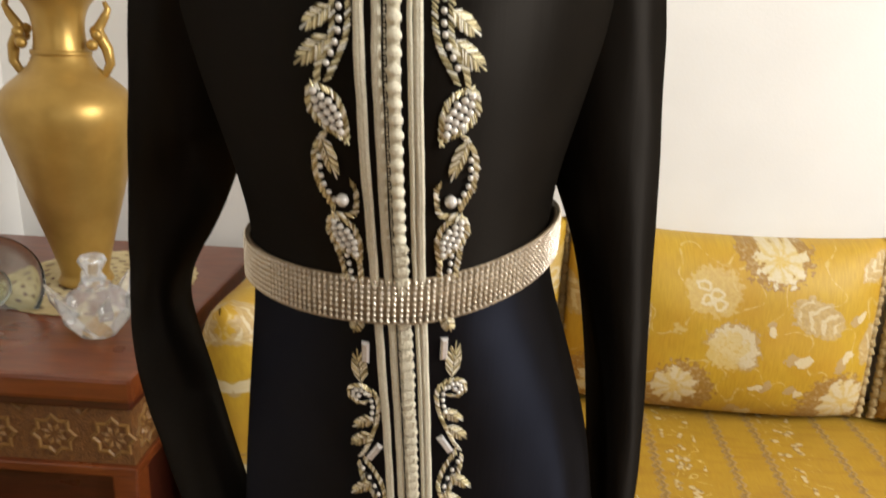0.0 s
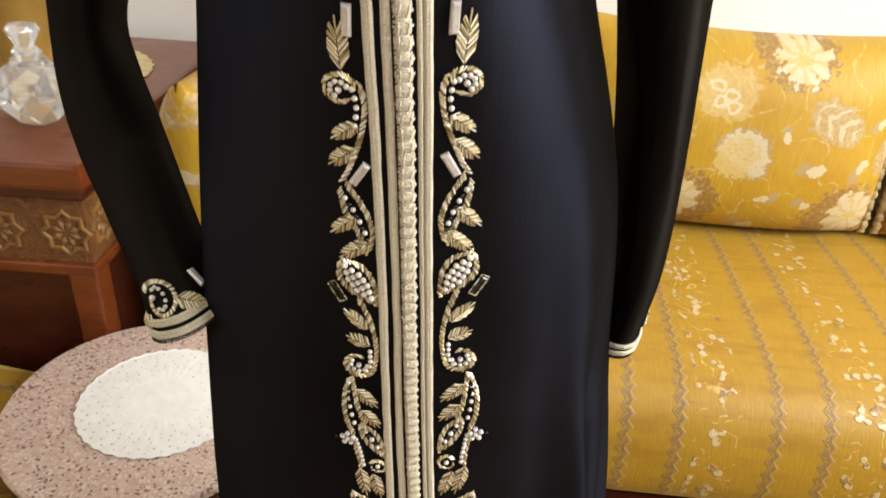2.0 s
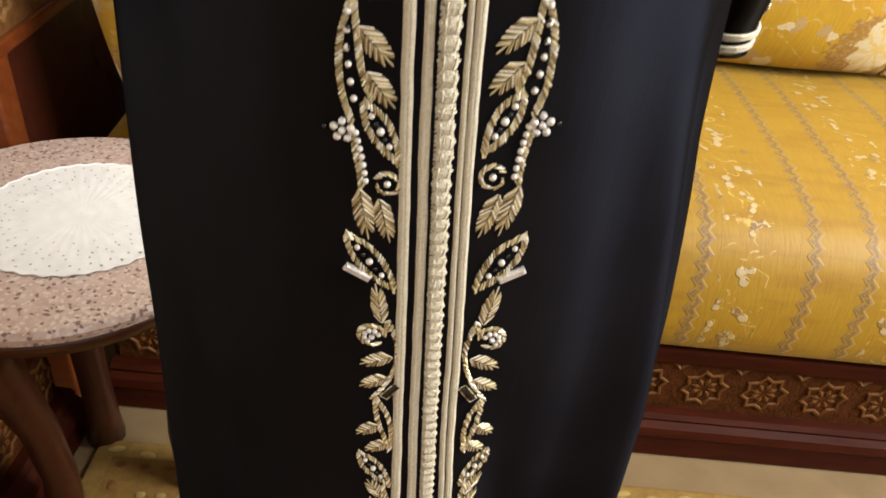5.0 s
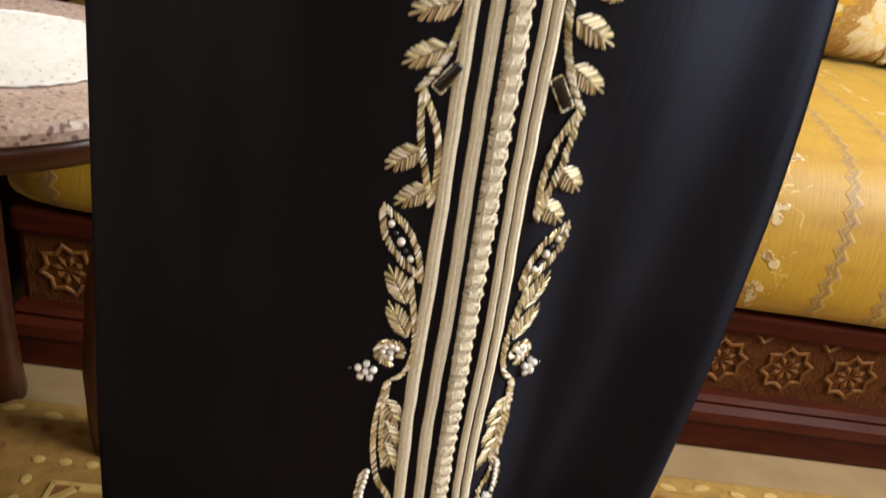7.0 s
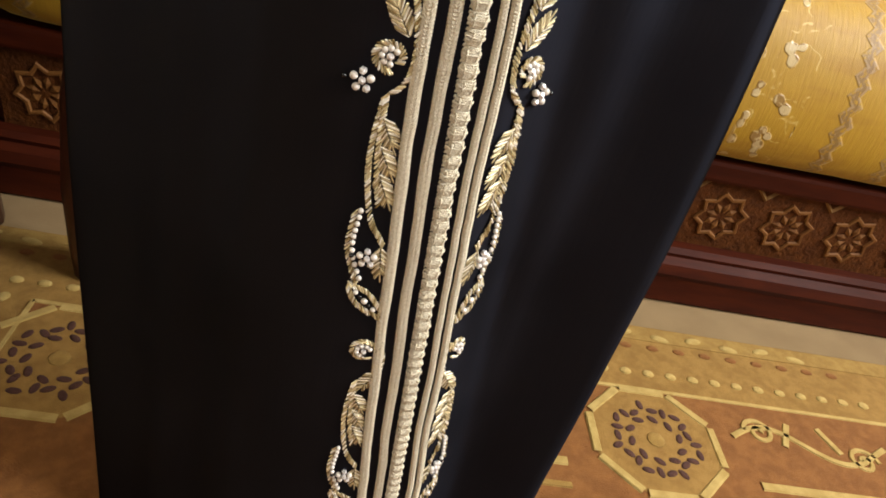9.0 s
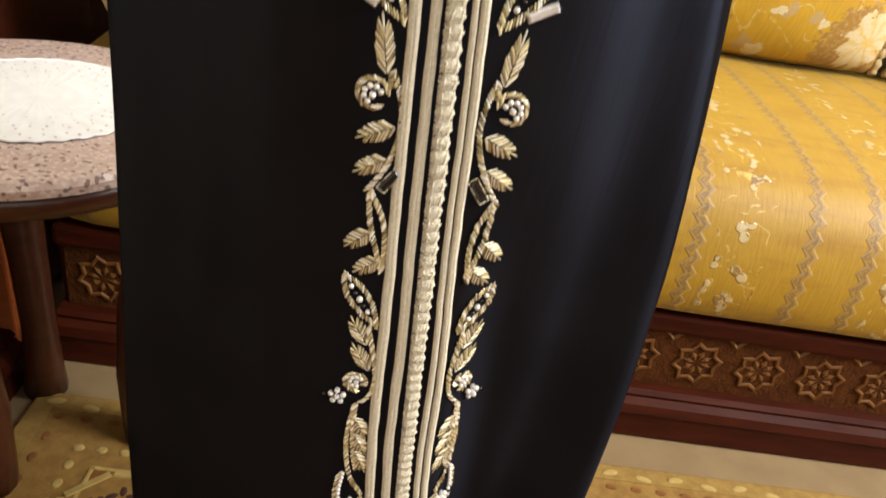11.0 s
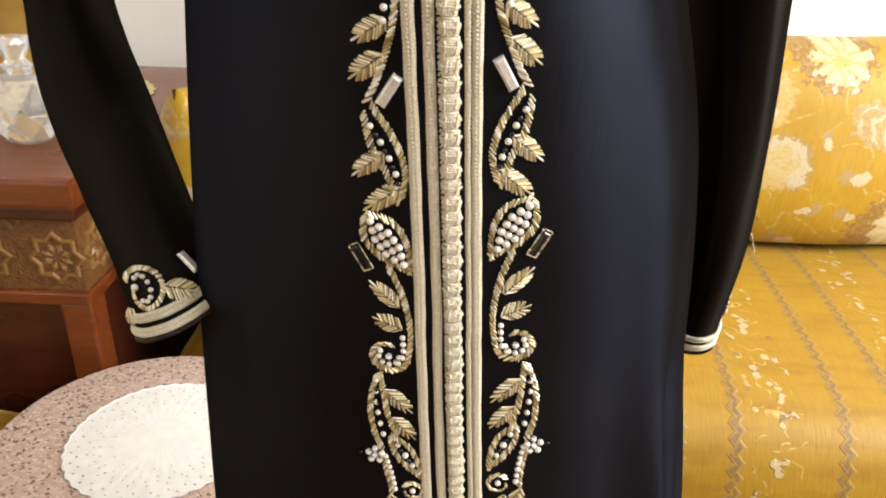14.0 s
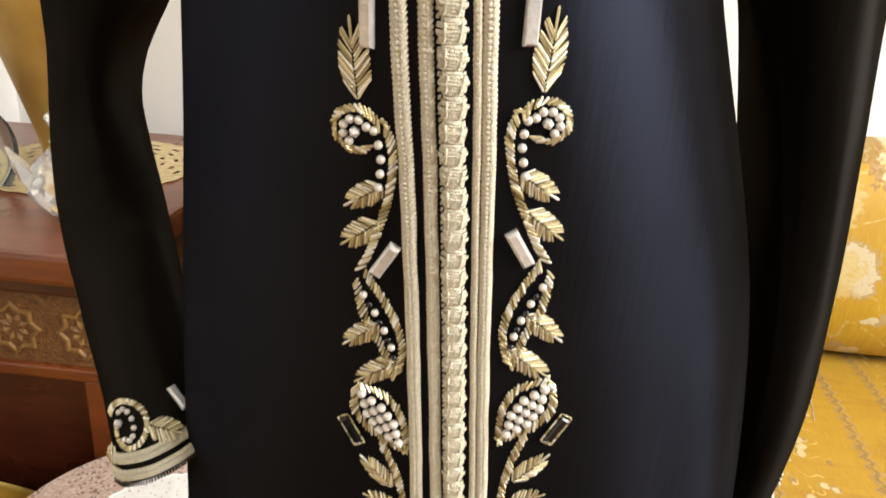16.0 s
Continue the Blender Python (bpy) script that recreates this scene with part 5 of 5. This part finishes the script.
part("ground", boxed(0, -RUG_L, 0.0006, RUG_W, 0, 0.007, bevel=0.002), M_RUG, rug)
bm = bmesh.new()
for x0, y0, x1, y1 in ((0.003, 0.004, RUG_W - 0.003, 0.03), (0.003, 0.03, 0.03, RUG_L - 0.03), (RUG_W - 0.03, 0.03, RUG_W - 0.003, RUG_L - 0.03)):
    sheet(bm, x0, y0, x1, y1, 0.0082)
part("edge_band", bm, M_RUG_GOLD, rug, "ochre woven edge band")
bm = bmesh.new()
sheet(bm, 0.122, 0.122, RUG_W - 0.122, RUG_L - 0.122, 0.0082)
part("rust_field", bm, M_RUG_BROWN, rug, "rust brown inner field")


def pebble(rx, ry, h, material):
    bm = bmesh.new()
    bmesh.ops.create_uvsphere(bm, u_segments=10, v_segments=6, radius=1.0)
    for v in bm.verts:
        v.co = Vector((v.co.x * rx, v.co.y * ry, v.co.z * h))
    return mesh_of(bm, material, True)


DOT_DARK, DOT_CREAM = pebble(0.0085, 0.0055, 0.0012, M_RUG_BROWN), pebble(0.0078, 0.0062, 0.002, M_RUG_CREAM)
EDGE_MARK = pebble(0.013, 0.006, 0.0018, M_RUG_CREAM)
for k in range(30):
    place("border_dot", DOT_DARK, rug, pose(0.045 + 0.0365 * k, -0.043, 0.0072))
    place("border_dot", DOT_DARK, rug, pose(0.045, -0.043 - 0.0365 * (k + 1), 0.0072, 0, 0, 90))
for k in range(36):
    place("border_dot", DOT_CREAM, rug, pose(0.092 + 0.0295 * k, -0.092, 0.0072))
    place("border_dot", DOT_CREAM, rug, pose(0.092, -0.092 - 0.0295 * (k + 1), 0.0072, 0, 0, 90))
for k in range(22):
    place("edge_mark", EDGE_MARK, rug, pose(0.03 + 0.049 * k, -0.017 - 0.006 * (k % 2), 0.0082, 0, 0, 12 * (-1) ** k))


def rug_line(pts, w, material, name, z=0.0084):
    """A raised flat ribbon of pile along points."""
    bm = bmesh.new()
    pts = [Vector((x, y, 0)) for x, y in pts]
    rows = []
    for i, p in enumerate(pts):
        d = (pts[min(i + 1, len(pts) - 1)] - pts[max(i - 1, 0)]).normalized()
        o = Vector((-d.y, d.x, 0)) * w / 2
        rows.append([p + o + Vector((0, 0, z - 0.001)), p + o * 0.7 + Vector((0, 0, z + 0.001)), p - o * 0.7 + Vector((0, 0, z + 0.001)), p - o + Vector((0, 0, z - 0.001))])
    grid_faces(bm, rows)
    return part(name, bm, material, rug)


def medallion(cx, cy):
    """An eight-sided cartouche with a ring of dark blooms."""
    R = 0.078
    bm = bmesh.new()
    c = bm.verts.new((cx, cy, 0.009))
    oct_ = [bm.verts.new((cx + R * math.cos(radians(45 * i + 22.5)), cy + R * math.sin(radians(45 * i + 22.5)), 0.009)) for i in range(8)]
    for i in range(8):
        bm.faces.new((c, oct_[i], oct_[(i + 1) % 8]))
    part("medallion_ground", bm, M_RUG, rug)
    for i in range(8):
        a, b = radians(45 * i + 24.5), radians(45 * i + 65.5)
        rug_line([(cx + R * math.cos(a), cy + R * math.sin(a)), (cx + R * math.cos(b), cy + R * math.sin(b))], 0.011, M_RUG_CREAM, "medallion_edge", 0.0095)
    rnd = random.Random(int(cx * 1000) + 5)
    petal = pebble(0.0075, 0.0042, 0.0014, M_RUG_DARK)
    for k in range(22):
        a = 2 * math.pi * k / 22
        r = 0.046 + 0.007 * (k % 3 == 0) - 0.006 * rnd.random()
        place("bloom", petal, rug, pose(cx + r * math.cos(a), cy + r * math.sin(a), 0.0092, 0, 0, math.degrees(a) + 90 * (k % 2) + 25 * rnd.random()))
    for k in range(10):
        a = 2 * math.pi * k / 10 + 0.2
        place("bloom", petal, rug, pose(cx + 0.03 * math.cos(a), cy + 0.03 * math.sin(a), 0.0092, 0, 0, math.degrees(a) + 60))
    place("bloom", pebble(0.011, 0.011, 0.0016, M_RUG_GOLD), rug, pose(cx, cy, 0.0092))


def scroll(cx, cy, flip, turn):
    """A cream scroll with two curls."""
    pts = []
    for k in range(34):
        t = k / 33
        pts.append((-0.1 + 0.2 * t, 0.02 * flip * math.sin(2.2 * math.pi * t)))
    c, s = math.cos(radians(turn)), math.sin(radians(turn))
    put = lambda q: (cx + q[0] * c - q[1] * s, cy + q[0] * s + q[1] * c)
    rug_line([put(q) for q in pts], 0.008, M_RUG_CREAM, "scroll", 0.009)
    for e in (-1, 1):
        curl = [(e * (0.062 + 0.02 * (1 - k / 26) * math.cos(0.42 * k)), -e * flip * 0.012 + 0.02 * (1 - k / 26) * math.sin(0.42 * k)) for k in range(24)]
        rug_line([put(q) for q in curl], 0.0065, M_RUG_CREAM, "scroll", 0.009)
        rug_line([put((e * 0.02 + 0.004 * k * e, flip * (0.03 - 0.009 * k))) for k in range(5)], 0.009, M_RUG_CREAM, "scroll", 0.009)


MED = 0.2
for x in (0.18, 0.81, 1.44):
    medallion(x, -MED)
for y in (0.83, 1.46):
    medallion(0.18, -y)
for x in (0.38, 0.61, 1.01, 1.24):
    scroll(x, -0.178, 1 if x in (0.38, 1.01) else -1, 0)
for y in (0.4, 0.63):
    scroll(0.158, -y, 1, 90)
rug_line([(0.122, -0.1225), (RUG_W - 0.122, -0.1225)], 0.006, M_RUG_CREAM, "border_line", 0.0085)
rug_line([(0.1225, -0.122), (0.1225, -RUG_L + 0.122)], 0.006, M_RUG_CREAM, "border_line", 0.0085)
for a, b in ((0.29, 0.7), (0.92, 1.33)):
    rug_line([(a, -0.245), (b, -0.245)], 0.012, M_RUG_CREAM, "border_line", 0.009)
    rug_line([(a, -0.275), (b, -0.275)], 0.008, M_RUG_GOLD, "border_line", 0.009)
